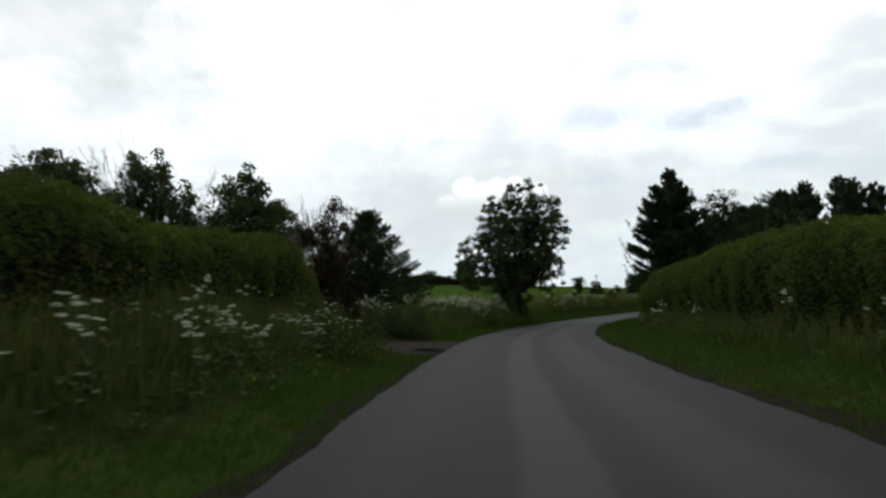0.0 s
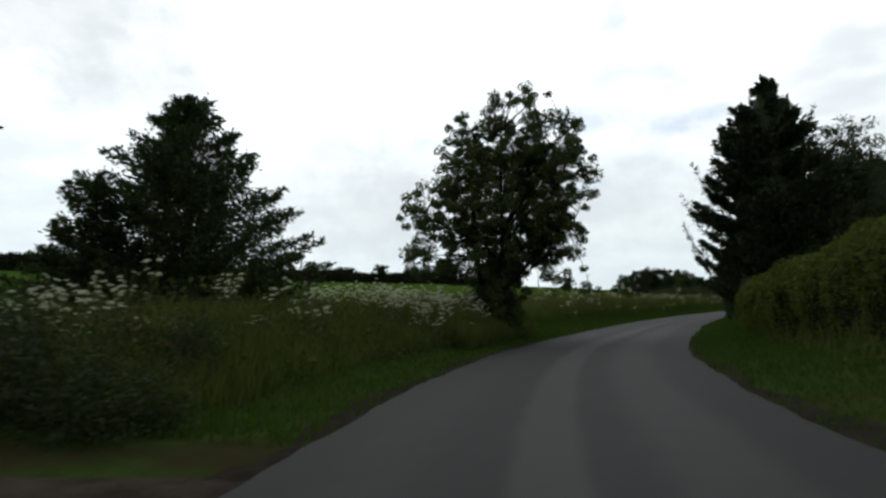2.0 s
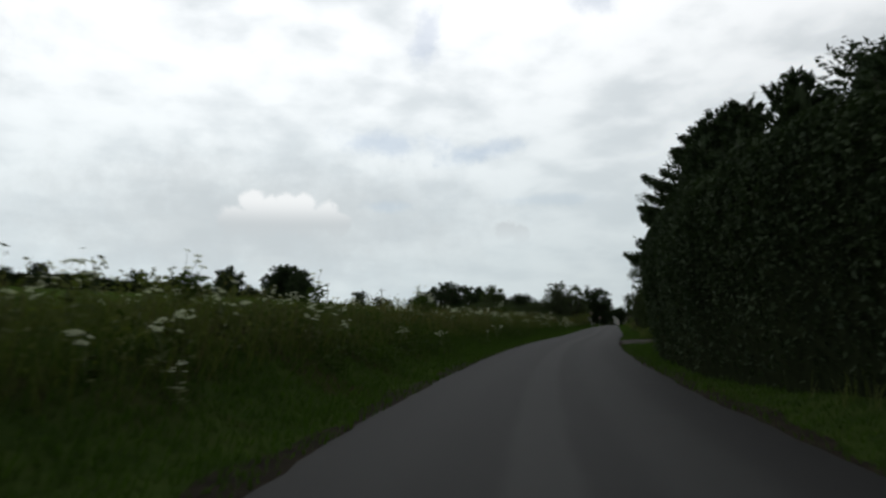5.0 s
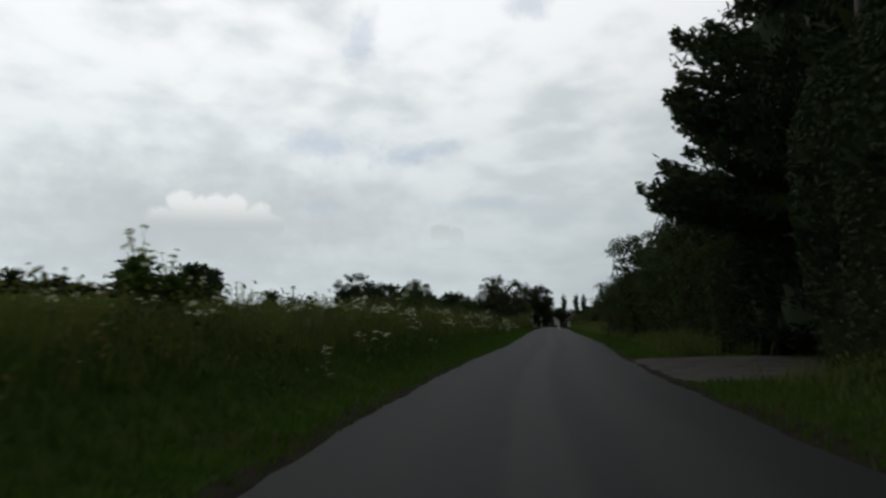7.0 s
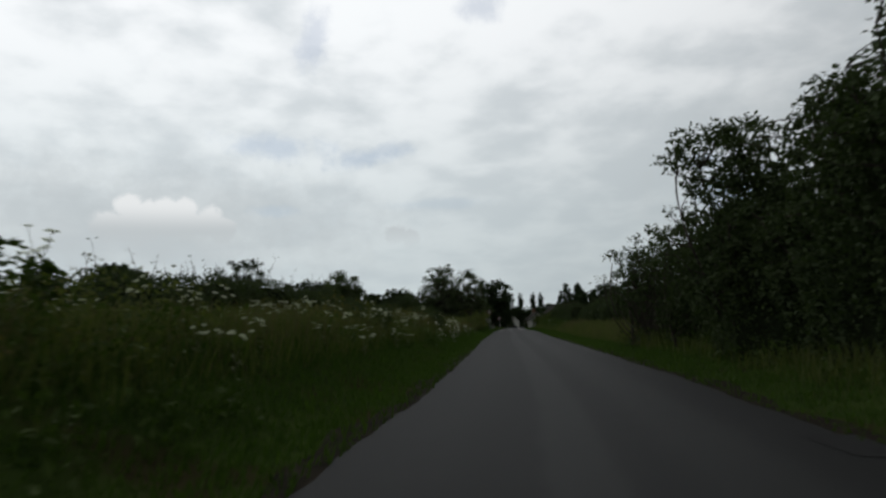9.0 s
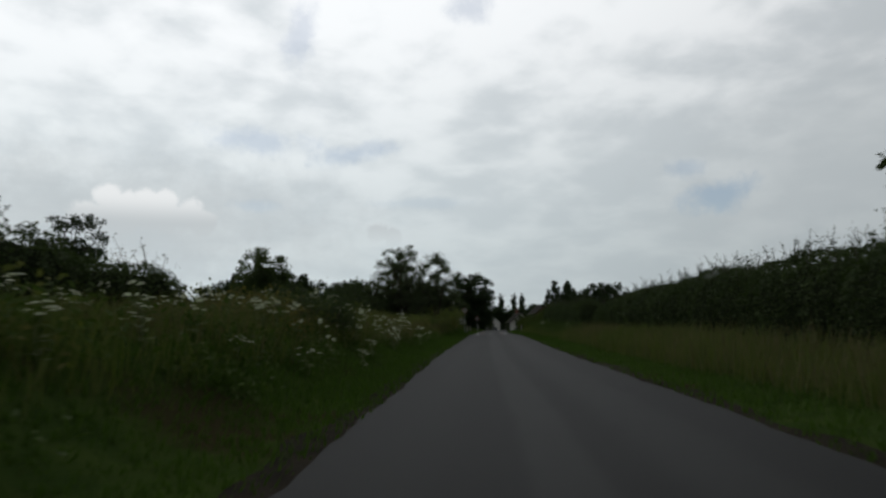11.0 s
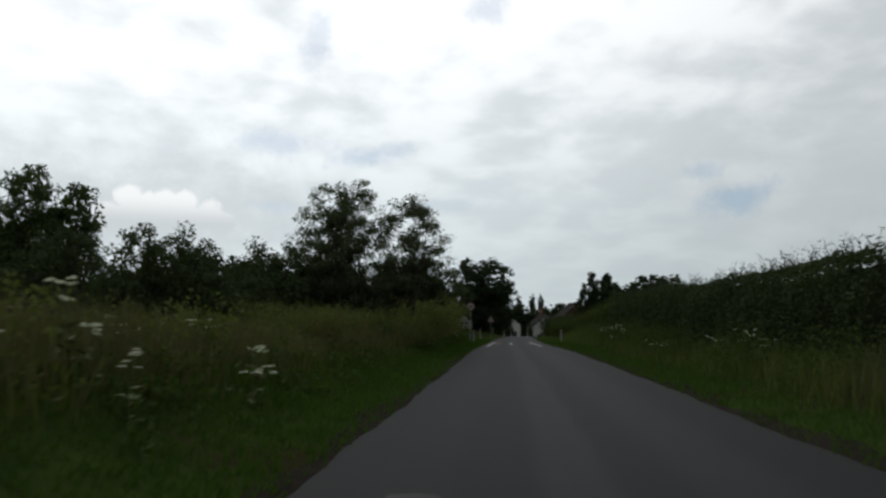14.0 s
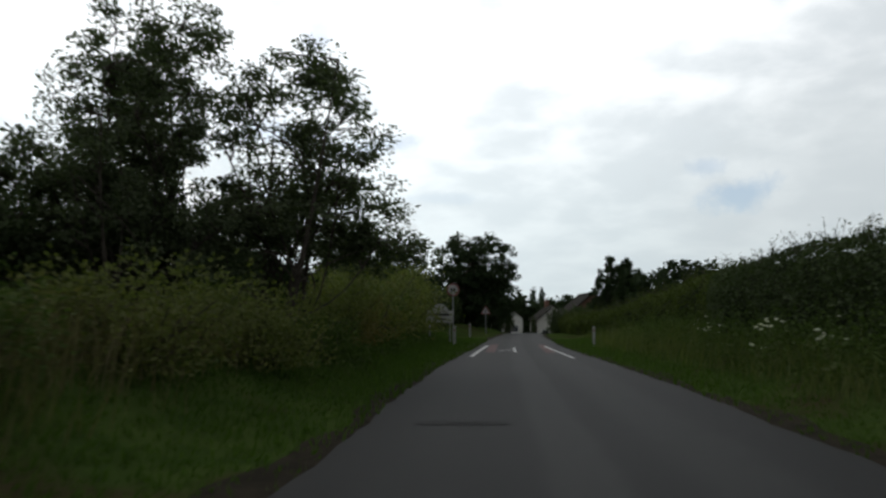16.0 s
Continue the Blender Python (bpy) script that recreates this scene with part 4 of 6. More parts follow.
# ---------------------------------------------------------------- the trees and hedges, along the lane
oak = broadleaf(9.0, [(1.3, 0, 7.4, 2.1, 2.1, 2.0), (-0.6, 0, 6.8, 1.85, 2.0, 1.7), (2.1, 0, 5.6, 1.85, 2.8, 1.8), (-1.9, 0, 4.5, 1.85, 2.4, 1.4), (0.4, 0, 5.0, 2.6, 3.0, 2.2), (-2.4, 0, 3.0, 1.5, 2.0, 0.9),
                      (1.7, 0.6, 3.6, 1.7, 2.6, 1.2), (2.3, 2.4, 2.9, 1.5, 1.6, 1.1), (2.4, -1.6, 3.9, 1.3, 1.5, 1.0), (0, 0, 3.0, 2.0, 2.4, 1.3), (0, 0, 2.3, 1.6, 1.5, 1.6), (0, 0, 1.2, 1.4, 1.4, 1.1)],
                0.17, 11, 960, 72, 0.118, 0.26, 16, 0.3, 2, 2.6, "oak", 0.1, 3600, 0.014, (0.0, 0.0), "bark_in_shade")
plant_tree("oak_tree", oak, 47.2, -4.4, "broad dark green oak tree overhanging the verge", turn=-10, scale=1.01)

pyr = shoot_tree(5.9, 3.8, 21, 160, 0.115, "pine", 0.95, 0.12, 0.5)
plant_tree("pyramidal_tree", pyr, 36.7, -9.7, "dark conical young tree with upright shoots", turn=20)
pyr_b = shoot_tree(3.9, 2.0, 22, 56, 0.115, "pine", 0.8, 0.1, 0.6)
plant_tree("young_conical_tree", pyr_b, 36.0, -11.8, "small dark conical tree beside a taller one")

copper = broadleaf(4.7, [(0, 0, 3.0, 1.55, 1.5, 1.7), (0.1, 0, 1.6, 1.5, 1.4, 1.2)], 0.13, 23, 170, 75, 0.10, 0.30, 8, 0.15, 3, 2.2, "copper", 0, 800)
plant_tree("copper_tree", copper, 25.0, -7.1, "small brown copper-leaved tree by the field entrance", scale=(0.76, 0.76, 1.14))
plant_tree("bare_tree", bare_tree(5.9, 0.24, 24), 25.1, -7.5, "leafless grey twiggy tree behind the hedge", turn=40)
tree_b = broadleaf(5.4, [(0, 0, 3.4, 1.6, 1.6, 1.6), (0.5, 0, 1.9, 1.5, 1.5, 1.1), (0.2, 0, 4.6, 0.9, 0.9, 0.8)], 0.13, 25, 220, 62, 0.13, 0.32, 8, 0.2, 1, 2.2, "oak", 0, 500)
plant_tree("young_tree", tree_b, 31.2, -12.2, "young dark leafy tree behind the field entrance", turn=190, scale=1.1)
plant_tree("young_tree", tree_b, 25.4, -10.4, "young dark leafy tree behind the field entrance", turn=70, scale=(1.05, 1.05, 1.28))
plant_tree("young_tree", tree_b, 24.7, -13.8, "dark leafy tree standing behind the roadside hedge", turn=160, scale=(1.0, 1.0, 1.42))
plant_tree("young_tree", tree_b, 27.8, -14.5, "dark leafy tree behind the roadside hedge", turn=250, scale=1.05)
plant_tree("bare_tree", bare_tree(9.2, 0.30, 27), 23.6, -14.2, "pale leafless tree with fine upright twigs")
plant_tree("young_tree", tree_b, 20.0, -14.0, "leafy tree behind the hedge", turn=30, scale=1.12)
plant_tree("young_tree", tree_b, 16.5, -14.4, "leafy tree behind the hedge", turn=100, scale=1.05)
plant_tree("young_tree", tree_b, 9.0, -15.0, "leafy tree behind the hedge", turn=200, scale=1.2)
plant_tree("young_tree", tree_b, 22.5, -16.5, "leafy tree behind the hedge", turn=260, scale=1.35)

hedge("roadside_hedge", "olive green hawthorn hedge on a low bank", -8, 22.4, 5.9, 2.8, lambda s: 1.95 + 0.45 * smooth(s, 12, 20) + 0.15 * waves(s, s * 0, 31, 2.5), "hedge", 30, 260, 0.085, 0.5, 0.35, -1)
hedge("overgrown_hedge", "tall overgrown olive green hedge behind a lower one", -6, 26.2, 7.8, 2.8, lambda s: 1.9 + 0.7 * smooth(s, 13, 20) + 0.2 * waves(s, s * 0, 36, 2.5), "hedge", 37, 130, 0.10, 0.6, 0.4, -1)
hedge("trimmed_hedge", "rounded olive green hedge beside the lane", -8, 53.5, lambda s: 5.5 - 1.6 * smooth(s, 26, 46), 3.6, lambda s: 2.2 + 0.3 * smooth(s, 8, 18) - 0.35 * smooth(s, 20, 40) - 0.75 * smooth(s, 40, 53) + 0.2 * waves(s, s * 0, 32, 3), "hedge", 33, 260, 0.085, 0.3, 0.45, 1, 5.0, 0.7)

fir = conifer(10.2, 4.7, 41, "fir", 52000, 0.28, 0.03, 0.85, 0, 0.2, 0.1, 0.2, 0.0, 2.7, 14)
plant_tree("fir_tree", fir, 52.7, 5.6, "tall dark green conical fir tree", turn=15)
wispy = broadleaf(9.4, [(0, 0, 6.8, 1.5, 1.5, 2.3), (0.9, 0.2, 5.4, 1.4, 1.3, 1.8), (0.2, 0.2, 3.4, 1.6, 1.6, 1.6)], 0.14, 42, 170, 60, 0.13, 0.36, 9, 0.25, 2, 1.8, "dark", -0.15, 0, 0.012, (0.6, 0.2))
plant_tree("wispy_tree", wispy, 55.3, 8.6, "thin windblown tree beside the fir")
dome = conifer(11.6, 4.2, 43, "fir", 14000, 0.3, 0.02, 0.5, 0, 0.1, 0.12, 0.25, 0.9)
plant_tree("domed_conifer", dome, 82.0, 12.6, "large dark conifer with a rounded top")
cypress = [conifer(10.0, 2.3, 50 + i, "fir", 15000, 0.31, 0.01, 0.6, 0, 0.32, 0.25, 0.18, 0.25) for i in range(3)]
for i, (s, d, h) in enumerate(((70.0, 8.2, 7.6), (74.0, 7.0, 8.0), (78.0, 6.6, 8.4), (81.8, 6.0, 8.8), (85.6, 7.5, 10.2), (89.6, 7.6, 11.6), (94.0, 12.8, 13.2), (99.5, 11.5, 13.0))):
    k = h / 10.0
    plant_tree("cypress_tree", cypress[i % 3], s, d, "tall dark green cypress in a dense row", turn=70 * i, scale=(k * 1.12, k * 1.12, k), group="row of cypresses")
for s, d, h in ((62.0, 13.5, 8.6), (65.5, 13.0, 9.4), (58.5, 14.5, 9.0), (55.0, 16.4, 8.7), (57.0, 18.6, 8.3), (60.5, 17.6, 9.2)):
    plant_tree("cypress_tree", cypress[int(s) % 3], s, d, "dark conifer behind the roadside hedge", turn=s * 9, scale=h / 10.0, group="row of cypresses")
big_cypress = conifer(12.6, 5.0, 59, "fir", 60000, 0.28, 0.33, 0.42, 0, 0.12, 0.14, 0.3, 0.3, 4.0)
plant_tree("cypress_tree", big_cypress, 97.8, 8.0, "very tall dark cypress overhanging the driveway", turn=20)
plant_tree("cypress_tree", cypress[1], 98.6, 8.6, "dark bushy cypress below a taller one", turn=50, scale=(1.3, 1.3, 0.85), group="row of cypresses")
hedge("conifer_hedge", "dense very dark clipped conifer hedge", 57.0, 92.0, lambda s: 4.1 - 1.4 * smooth(s, 60, 70) + 2.0 * smooth(s, 76, 88), 3.6, lambda s: 3.6 + 1.0 * smooth(s, 58, 66) + 1.5 * smooth(s, 78, 88), "fir", 60, 200, 0.11, 0.15, 0.25, 1, 2.6, 0.5)
# tangled shrubs past the driveway
thicket = lambda s: 4.9 - 0.9 * smooth(s, 108, 116) + 1.0 * smooth(s, 118, 126)
hedge("thicket", "tall dark overgrown thicket close to the lane", 100.0, 126.5, thicket, 4.6, lambda s: 3.3 + 0.5 * waves(s, s * 0, 61, 1.6) + 0.6 * (1 - smooth(s, 100, 112)) - 0.9 * smooth(s, 117, 126), "dark", 62, 190, 0.10, 0.5, 0.8, 1, 2.5, 0.7, "thicket")
shrub = shrub_meshes(4.2, 1.9, 63, "dark", 9000, 0.11, 26)
shrub_b = shrub_meshes(3.4, 1.6, 64, "oak", 6500, 0.11, 30)
for i, (s, d, k) in enumerate(((112.0, 6.4, 1.05), (115.5, 5.8, 1.0), (118.5, 6.2, 0.9), (109.0, 6.6, 1.1), (122.0, 5.6, 0.85))):
    plant_tree("elder_shrub", (shrub, shrub_b)[i % 2], s, d, "tall ragged dark green shrub", "shrub", 80 * i, k, "shrubs by the lane")
small_tree = broadleaf(5.6, [(0, 0, 3.9, 1.7, 1.6, 1.5), (0.6, 0.2, 2.6, 1.7, 1.7, 1.3), (-0.5, 0, 2.2, 1.6, 1.6, 1.3), (0.3, 0.1, 5.0, 0.8, 0.8, 0.7)], 0.12, 68, 230, 58, 0.12, 0.34, 9, 0.15, 3, 2.1, "dark", -0.05, 600, 0.012, (0.3, 0.1))
for i, (s, d, k) in enumerate(((104.5, 6.6, 1.15), (108.0, 6.9, 1.2), (111.0, 6.2, 1.12), (113.2, 5.9, 1.07), (116.8, 4.9, 1.1), (119.0, 6.2, 0.8), (121.6, 6.0, 0.7), (106.0, 9.0, 1.3), (112.5, 9.0, 1.25))):
    plant_tree("small_tree", small_tree, s, d, "ragged dark green small tree in the thicket", "tree", 95 * i, k, "small trees by the lane")
open_shrub = broadleaf(4.4, [(0, 0, 2.6, 1.5, 1.5, 1.7)], 0.07, 65, 75, 34, 0.12, 0.3, 10, 0.1, 4, 1.6, "dark", -0.1, 200, 0.014)
plant_tree("open_shrub", open_shrub, 125.6, 4.5, "thin open shrub with visible twigs", "shrub", 20, 0.92)
plant_tree("open_shrub", open_shrub, 123.0, 5.2, "thin open shrub with visible twigs", "shrub", 120, 1.08)
plant_tree("open_shrub", open_shrub, 126.8, 4.3, "small open shrub with visible twigs", "shrub", 200, (1.25, 1.25, 1.0))

hedge("field_hedge", "tall green field hedge with feathery shoots on top", 130.0, 166.0, lambda s: 5.8 - 0.3 * smooth(s, 140, 156), 3.0, lambda s: 2.35 - 0.55 * smooth(s, 148, 165) + 0.25 * waves(s, s * 0, 66, 2.5), "dark", 67, 190, 0.09, 2.6, 0.35, 1, 2.5, 0.8)
hedge("bank_hedge", "green hedge with feathery young shoots on a bank", 190.0, 240.0, lambda s: 5.2 - 1.0 * smooth(s, 195, 225), 2.6, lambda s: 2.2 - 0.7 * smooth(s, 190, 215) + 0.15 * waves(s, s * 0, 68, 2.5), "young", 69, 100, 0.11, 2.2, 0.3, 1, 3.0, 0.8)
hedge("dark_hedge", "dark shaded hedge with upright shoots on a bank", 164.8, 194.0, 4.9, 1.9, lambda s: 2.25 - 0.1 * smooth(s, 168, 176) + 0.12 * waves(s, s * 0, 70, 2.0), "dark", 70, 220, 0.085, 3.0, 0.22, 1, 0.9, 0.75)
hedge("low_hedge", "low clipped dark hedge between taller hedges", 157.0, 167.5, 6.3, 1.6, 1.7, "dark", 80, 110, 0.10, 0.0, 0.12, 1, 1.0, 0.4)
hedge("village_hedge", "dark clipped hedge beside the village lane", 238.0, 292.0, lambda s: 4.0 + bend(s), 2.4, 2.2, "dark", 78, 26, 0.25, 0.3, 0.3, 1)
hedge("village_hedge", "dark overgrown hedge under the trees", 214.0, 290.0, 4.6, 3.0, 2.6, "dark", 79, 26, 0.25, 0.6, 0.4, -1)

# beyond the open meadow on the other side
hedge("bank_thicket", "dark ragged bramble thicket along the top of the bank", 111.0, 142.0, lambda s: 8.6 + 0.5 * waves(s, s * 0, 91, 3.0), 3.0, lambda s: 1.05 + 0.65 * smooth(s, 112, 126) + 0.3 * waves(s, s * 0, 92, 2.0), "dark", 93, 110, 0.11, 0.8, 0.7, -1, 2.5, 0.8, "thicket")
hawthorn = broadleaf(6.2, [(0, 0, 4.1, 2.3, 2.2, 1.9), (0.7, 0, 3.1, 2.0, 2.0, 1.5), (-0.8, 0.2, 3.0, 1.8, 1.8, 1.5)], 0.2, 71, 190, 70, 0.17, 0.42, 9, 0.3, 1, 2.1, "oak", 0.05)
plant_tree("round_tree", hawthorn, 180.0, -19.8, "round dark tree standing in the meadow", scale=(0.98, 0.98, 1.2))
bush_m = broadleaf(4.2, [(0, 0, 2.4, 1.7, 1.7, 1.7), (1.6, 0.3, 1.6, 1.6, 1.5, 1.2), (-1.7, 0, 1.5, 1.6, 1.5, 1.1)], 0.12, 72, 200, 60, 0.14, 0.38, 8, 0.15, 3, 2.1, "dark", 0, 700)
plant_tree("tall_bush", bush_m, 173.6, -11.4, "dense dark bush beside the meadow", "bush", 30, 0.9)
plant_tree("tall_bush", bush_m, 178.5, -12.8, "dense dark bush beside the meadow", "bush", 130, 0.95)
plant_tree("tall_bush", bush_m, 177.0, -16.8, "dark bush at the meadow's edge", "bush", 200, 1.0)
for s, d, k in ((181.7, -11.6, 0.75), (184.5, -19.0, 0.85), (188.0, -17.4, 0.8), (191.5, -16.0, 0.9), (195.0, -14.5, 0.95)):
    plant_tree("tall_bush", bush_m, s, d, "dense dark bush in a row along the meadow's edge", "bush", s * 31, k)
plant_tree("tall_bush", bush_m, 186.6, -12.2, "dark bush below silvery trees", "bush", 260, 1.15)
silver_a = broadleaf(8.6, [(0.3, 0, 6.2, 2.0, 1.9, 2.2), (-0.6, 0.2, 4.0, 2.7, 2.4, 2.0), (0.9, 0.1, 7.6, 1.1, 1.0, 1.1), (-0.2, 0, 2.2, 2.7, 2.3, 1.5)], 0.10, 73, 350, 100, 0.11, 0.40, 11, 0.15, 3, 1.9, "birch", -0.05, 0, 0.012, (0.7, -0.3))
silver_b = broadleaf(7.6, [(0.2, 0, 5.2, 1.7, 1.7, 2.1), (0.3, 0.2, 3.4, 2.0, 1.8, 1.7), (0.5, 0, 6.7, 0.9, 0.9, 0.9), (1.3, 0, 2.6, 1.6, 1.5, 1.2), (-1.0, 0, 2.4, 1.5, 1.5, 1.3)], 0.07, 74, 270, 90, 0.10, 0.36, 11, 0.12, 3, 1.6, "birch", -0.05, 0, 0.014, (0.6, -0.3))
plant_tree("silvery_willow", silver_a, 187.8, -9.4, "tall windblown tree with silvery green leaves", turn=-20, scale=(1.04, 1.04, 0.94))
plant_tree("silvery_willow", silver_b, 188.8, -5.9, "slimmer windblown tree with silvery leaves and gaps", turn=10, scale=(1.4, 1.4, 0.98))
plant_tree("silvery_willow", silver_b, 186.4, -8.2, "windblown tree with silvery green leaves", turn=140, scale=0.85)
for s, d, k in ((268.6, 6.8, 0.95), (271.0, 8.8, 0.95), (266.5, 9.4, 0.8)):
    plant_tree("tall_bush", bush_m, s, d, "dark bush in front of the brick cottage", "bush", s * 17, k)
for x, y, w, k in ((126.5, 246.6, 0.45, 1.12), (133.2, 249.2, 0.32, 0.98), (134.6, 243.6, 0.6, 1.15)):
    q = lane_coords(np.array([(x, y)]))
    plant_tree("garden_shrub", bush_m, float(q[0][0]), float(q[1][0]), "dark upright shrub in front of white village houses", "shrub", x * 37, (w, w, k), "village garden shrubs")
bank_shrub = shrub_meshes(1.5, 1.4, 77, "dark", 4200, 0.10, 10)
for i, (s, d, k) in enumerate(((27.4, -4.6, 0.55), (27.6, -6.0, 0.75), (28.4, -7.6, 0.85), (29.4, -9.2, 0.9), (29.6, -5.4, 0.6))):
    plant_tree("bank_shrub", bank_shrub, s, d, "low dark shrub beside the field entrance", "shrub", 70 * i, k, "shrubs by the entrance")
for i, (s, d, k) in enumerate(((139.6, -5.9, 0.6), (141.0, -5.3, 0.65), (142.6, -6.0, 0.7), (122.0, -6.2, 0.6), (123.8, -5.8, 0.6))):
    plant_tree("bank_shrub", bank_shrub, s, d, "low dark clump of weeds and scrub on the bank", "shrub", 50 * i, k, "scrub on the bank")
# brambles and tall growth along the far end
bramble = shrub_meshes(2.0, 1.7, 75, "bramble", 4400, 0.115, 14)
bramble_b = shrub_meshes(1.6, 1.4, 76, "weed", 3800, 0.10, 12)
for i, (s, d, k) in enumerate(((170.5, -6.6, 0.95), (174.5, -6.9, 1.05), (178.0, -6.4, 1.1), (181.0, -6.0, 1.2), (184.0, -5.6, 1.1), (187.0, -5.4, 1.1), (190.0, -5.2, 1.2), (193.5, -5.4, 1.3), (197.0, -5.6, 1.4), (201.0, -6.0, 1.6), (205.0, -6.2, 1.7), (180.0, -9.0, 1.3), (175.0, -9.2, 1.2), (191.0, -8.5, 1.5), (167.0, -7.6, 0.8), (209.5, -6.8, 1.9))):
    plant_tree("bramble_bush", (bramble, bramble_b)[i % 3 == 2], s, d + (0.7 if s < 190 else 0.0), "low tangled bramble and weed growth", "bush", 67 * i, k * (0.6 if s < 192 else 0.85), "brambles by the lane")
ash = broadleaf(9.4, [(0, 0, 6.2, 3.6, 3.4, 2.9), (1.2, 0, 4.2, 3.0, 2.8, 1.9), (-1.8, 0, 4.0, 2.8, 2.8, 2.2), (0, 0, 2.2, 3.0, 2.8, 1.4)], 0.28, 77, 420, 50, 0.25, 0.5, 9, 0.25, 1, 2.2, "far", 0.05, 800)
plant_tree("ash_tree", ash, 243.0, -3.5, "large dark tree beside the village entrance", scale=(1.2, 1.2, 1.06))
plant_tree("ash_tree", ash, 232.0, -9.5, "dark tree beside the village entrance", turn=120, scale=0.8)
plant_tree("ash_tree", ash, 262.0, -1.6, "dark tree beside the lane into the village", turn=200, scale=(0.74, 0.74, 0.74))
plant_tree("ash_tree", ash, 216.0, -10.0, "dark tree behind the brambles", turn=80, scale=0.74)
plant_tree("ash_tree", ash, 231.0, -21.0, "tall dark tree behind the meadow", turn=30, scale=0.85)

# distant trees
hedge("distant_hedgerow", "distant dark hedgerow along the rise", 20.0, 405.0, 158.0, 5.0, lambda s: 4.2 + 1.6 * waves(s, s * 0, 86, 8), "far", 87, 2.2, 0.9, 0.0, 1.2, -1)
hedge("meadow_hedge", "low dark field hedge across the meadow", 190.0, 330.0, 34.0, 4.0, lambda s: 2.6 + 1.2 * waves(s, s * 0, 88, 5), "far", 89, 6, 0.5, 0.0, 0.9, -1)
far_a = broadleaf(8, [(0, 0, 5.2, 3.4, 3.2, 2.5), (1.0, 0, 3.0, 3.2, 3.0, 1.9), (-1.2, 0.3, 3.2, 3.0, 2.9, 1.8)], 0.25, 81, 85, 26, 0.58, 0.8, 5, 0.3, 1, 2.2, "far", 0, 260)
far_b = broadleaf(8, [(0, 0, 4.6, 2.6, 2.5, 3.0), (0.4, 0, 2.2, 3.0, 2.8, 1.6)], 0.22, 82, 80, 26, 0.56, 0.75, 5, 0.3, 1, 2.2, "far", 0, 260, 0.012, (0.5, 0))
poplar = broadleaf(20, [(0, 0, 11, 1.5, 1.5, 9.0), (0, 0, 4, 1.3, 1.3, 3)], 0.3, 83, 140, 40, 0.5, 0.7, 4, 0.2, 1, 2.2, "far")
far_fir = conifer(9.0, 2.6, 84, "far", 4500, 0.5, 0.03, 0.75, 0, 0.2, 0.25)
willow = broadleaf(6.4, [(0, 0, 3.6, 2.2, 2.0, 2.2), (0.9, 0, 4.6, 1.2, 1.2, 1.6), (-0.8, 0, 4.2, 1.0, 1.0, 1.5), (0, 0, 1.6, 2.6, 2.4, 1.3)], 0.14, 85, 160, 50, 0.17, 0.42, 9, 0.12, 3, 1.7, "far", -0.15, 500, 0.014, (0.6, -0.2))
plant_tree("windblown_willow", willow, 157.2, -23.4, "windblown willow bush in the meadow", turn=-15, scale=1.05)
plant_tree("windblown_willow", willow, 159.0, -29.0, "windblown willow bush in the meadow", turn=90, scale=0.62)
plant_tree("windblown_willow", willow, 142.0, -27.0, "low willow bush in the meadow", turn=50, scale=0.5)
r0 = np.random.default_rng(90)
rows = []
for i in range(30):      # hedgerow trees along the rise
    rows.append((70 + i * 10.5 + r0.uniform(-4, 4), -150 - 30 * r0.uniform() - 0.02 * i, 0.6 + 0.35 * r0.uniform()))
rows += [(336, -139, 1.7), (343, -140, 1.8), (361, -181, 1.9), (352, -176, 1.6), (347, -138, 1.6), (330, -142, 1.3), (300, -118, 0.8), (276, -101, 0.5), (318, -122, 1.3), (312, -120, 1.1), (260, -75, 0.7), (252, -66, 0.6), (285, -62, 0.9), (300, -55, 1.0), (240, -48, 0.7), (225, -40, 0.55), (262, -40, 1.0), (282, -34, 1.1)]
rows += [(300, 27, 1.0), (304, 31, 1.05), (312, 24, 0.9), (320, 34, 1.1), (330, 22, 1.0), (352, -8, 1.0), (362, -4, 1.1), (372, 14, 1.2), (384, 4, 1.3), (296, -9, 1.0), (306, -8, 1.05), (326, -2, 1.3), (336, 4, 1.15), (290, 9, 1.0), (322, 8, 1.2), (340, 16, 1.3), (297, -4.5, 1.1), (312, 12, 1.3), (306.5, -0.6, 0.8), (307.5, 6.0, 0.95), (301, 11.5, 0.9), (330, 11, 1.1), (262, 18.5, 1.0), (264, 22, 1.25), (266, 25.5, 1.2), (268, 16.5, 0.8), (289, 6.4, 0.6), (330, -16, 1.1), (286, 34, 0.9), (270, 38, 0.8), (255, 44, 0.75), (238, 46, 0.7), (222, 52, 0.7)]
for i in range(9):       # a row of trees behind the meadow, towards the village
    q = lane_coords(np.array([(76.0 + 5.2 * i, 263.0 + 3.0 * math.sin(i * 2.1))]))
    rows.append((float(q[0][0]), float(q[1][0]), 1.1 + 0.25 * r0.uniform()))
for x, y, k in ((138.0, 268.0, 1.2), (143.0, 268.0, 1.15), (147.0, 264.0, 1.1), (152.5, 259.0, 1.0), (133.0, 268.0, 1.25)):
    q = lane_coords(np.array([(x, y)]))
    rows.append((float(q[0][0]), float(q[1][0]), k))
for i, (s, d, k) in enumerate(rows):
    if 284 < s < 300 and -6 < d < 13:      # room for the houses
        continue
    plant_tree("distant_tree", (far_a, far_b)[i % 2], s, d, "distant dark rounded hedgerow tree", turn=float(r0.uniform(0, 360)), scale=float(k * (1.2 if d < -30 else 1.0)), group="distant trees", sink=0.3)
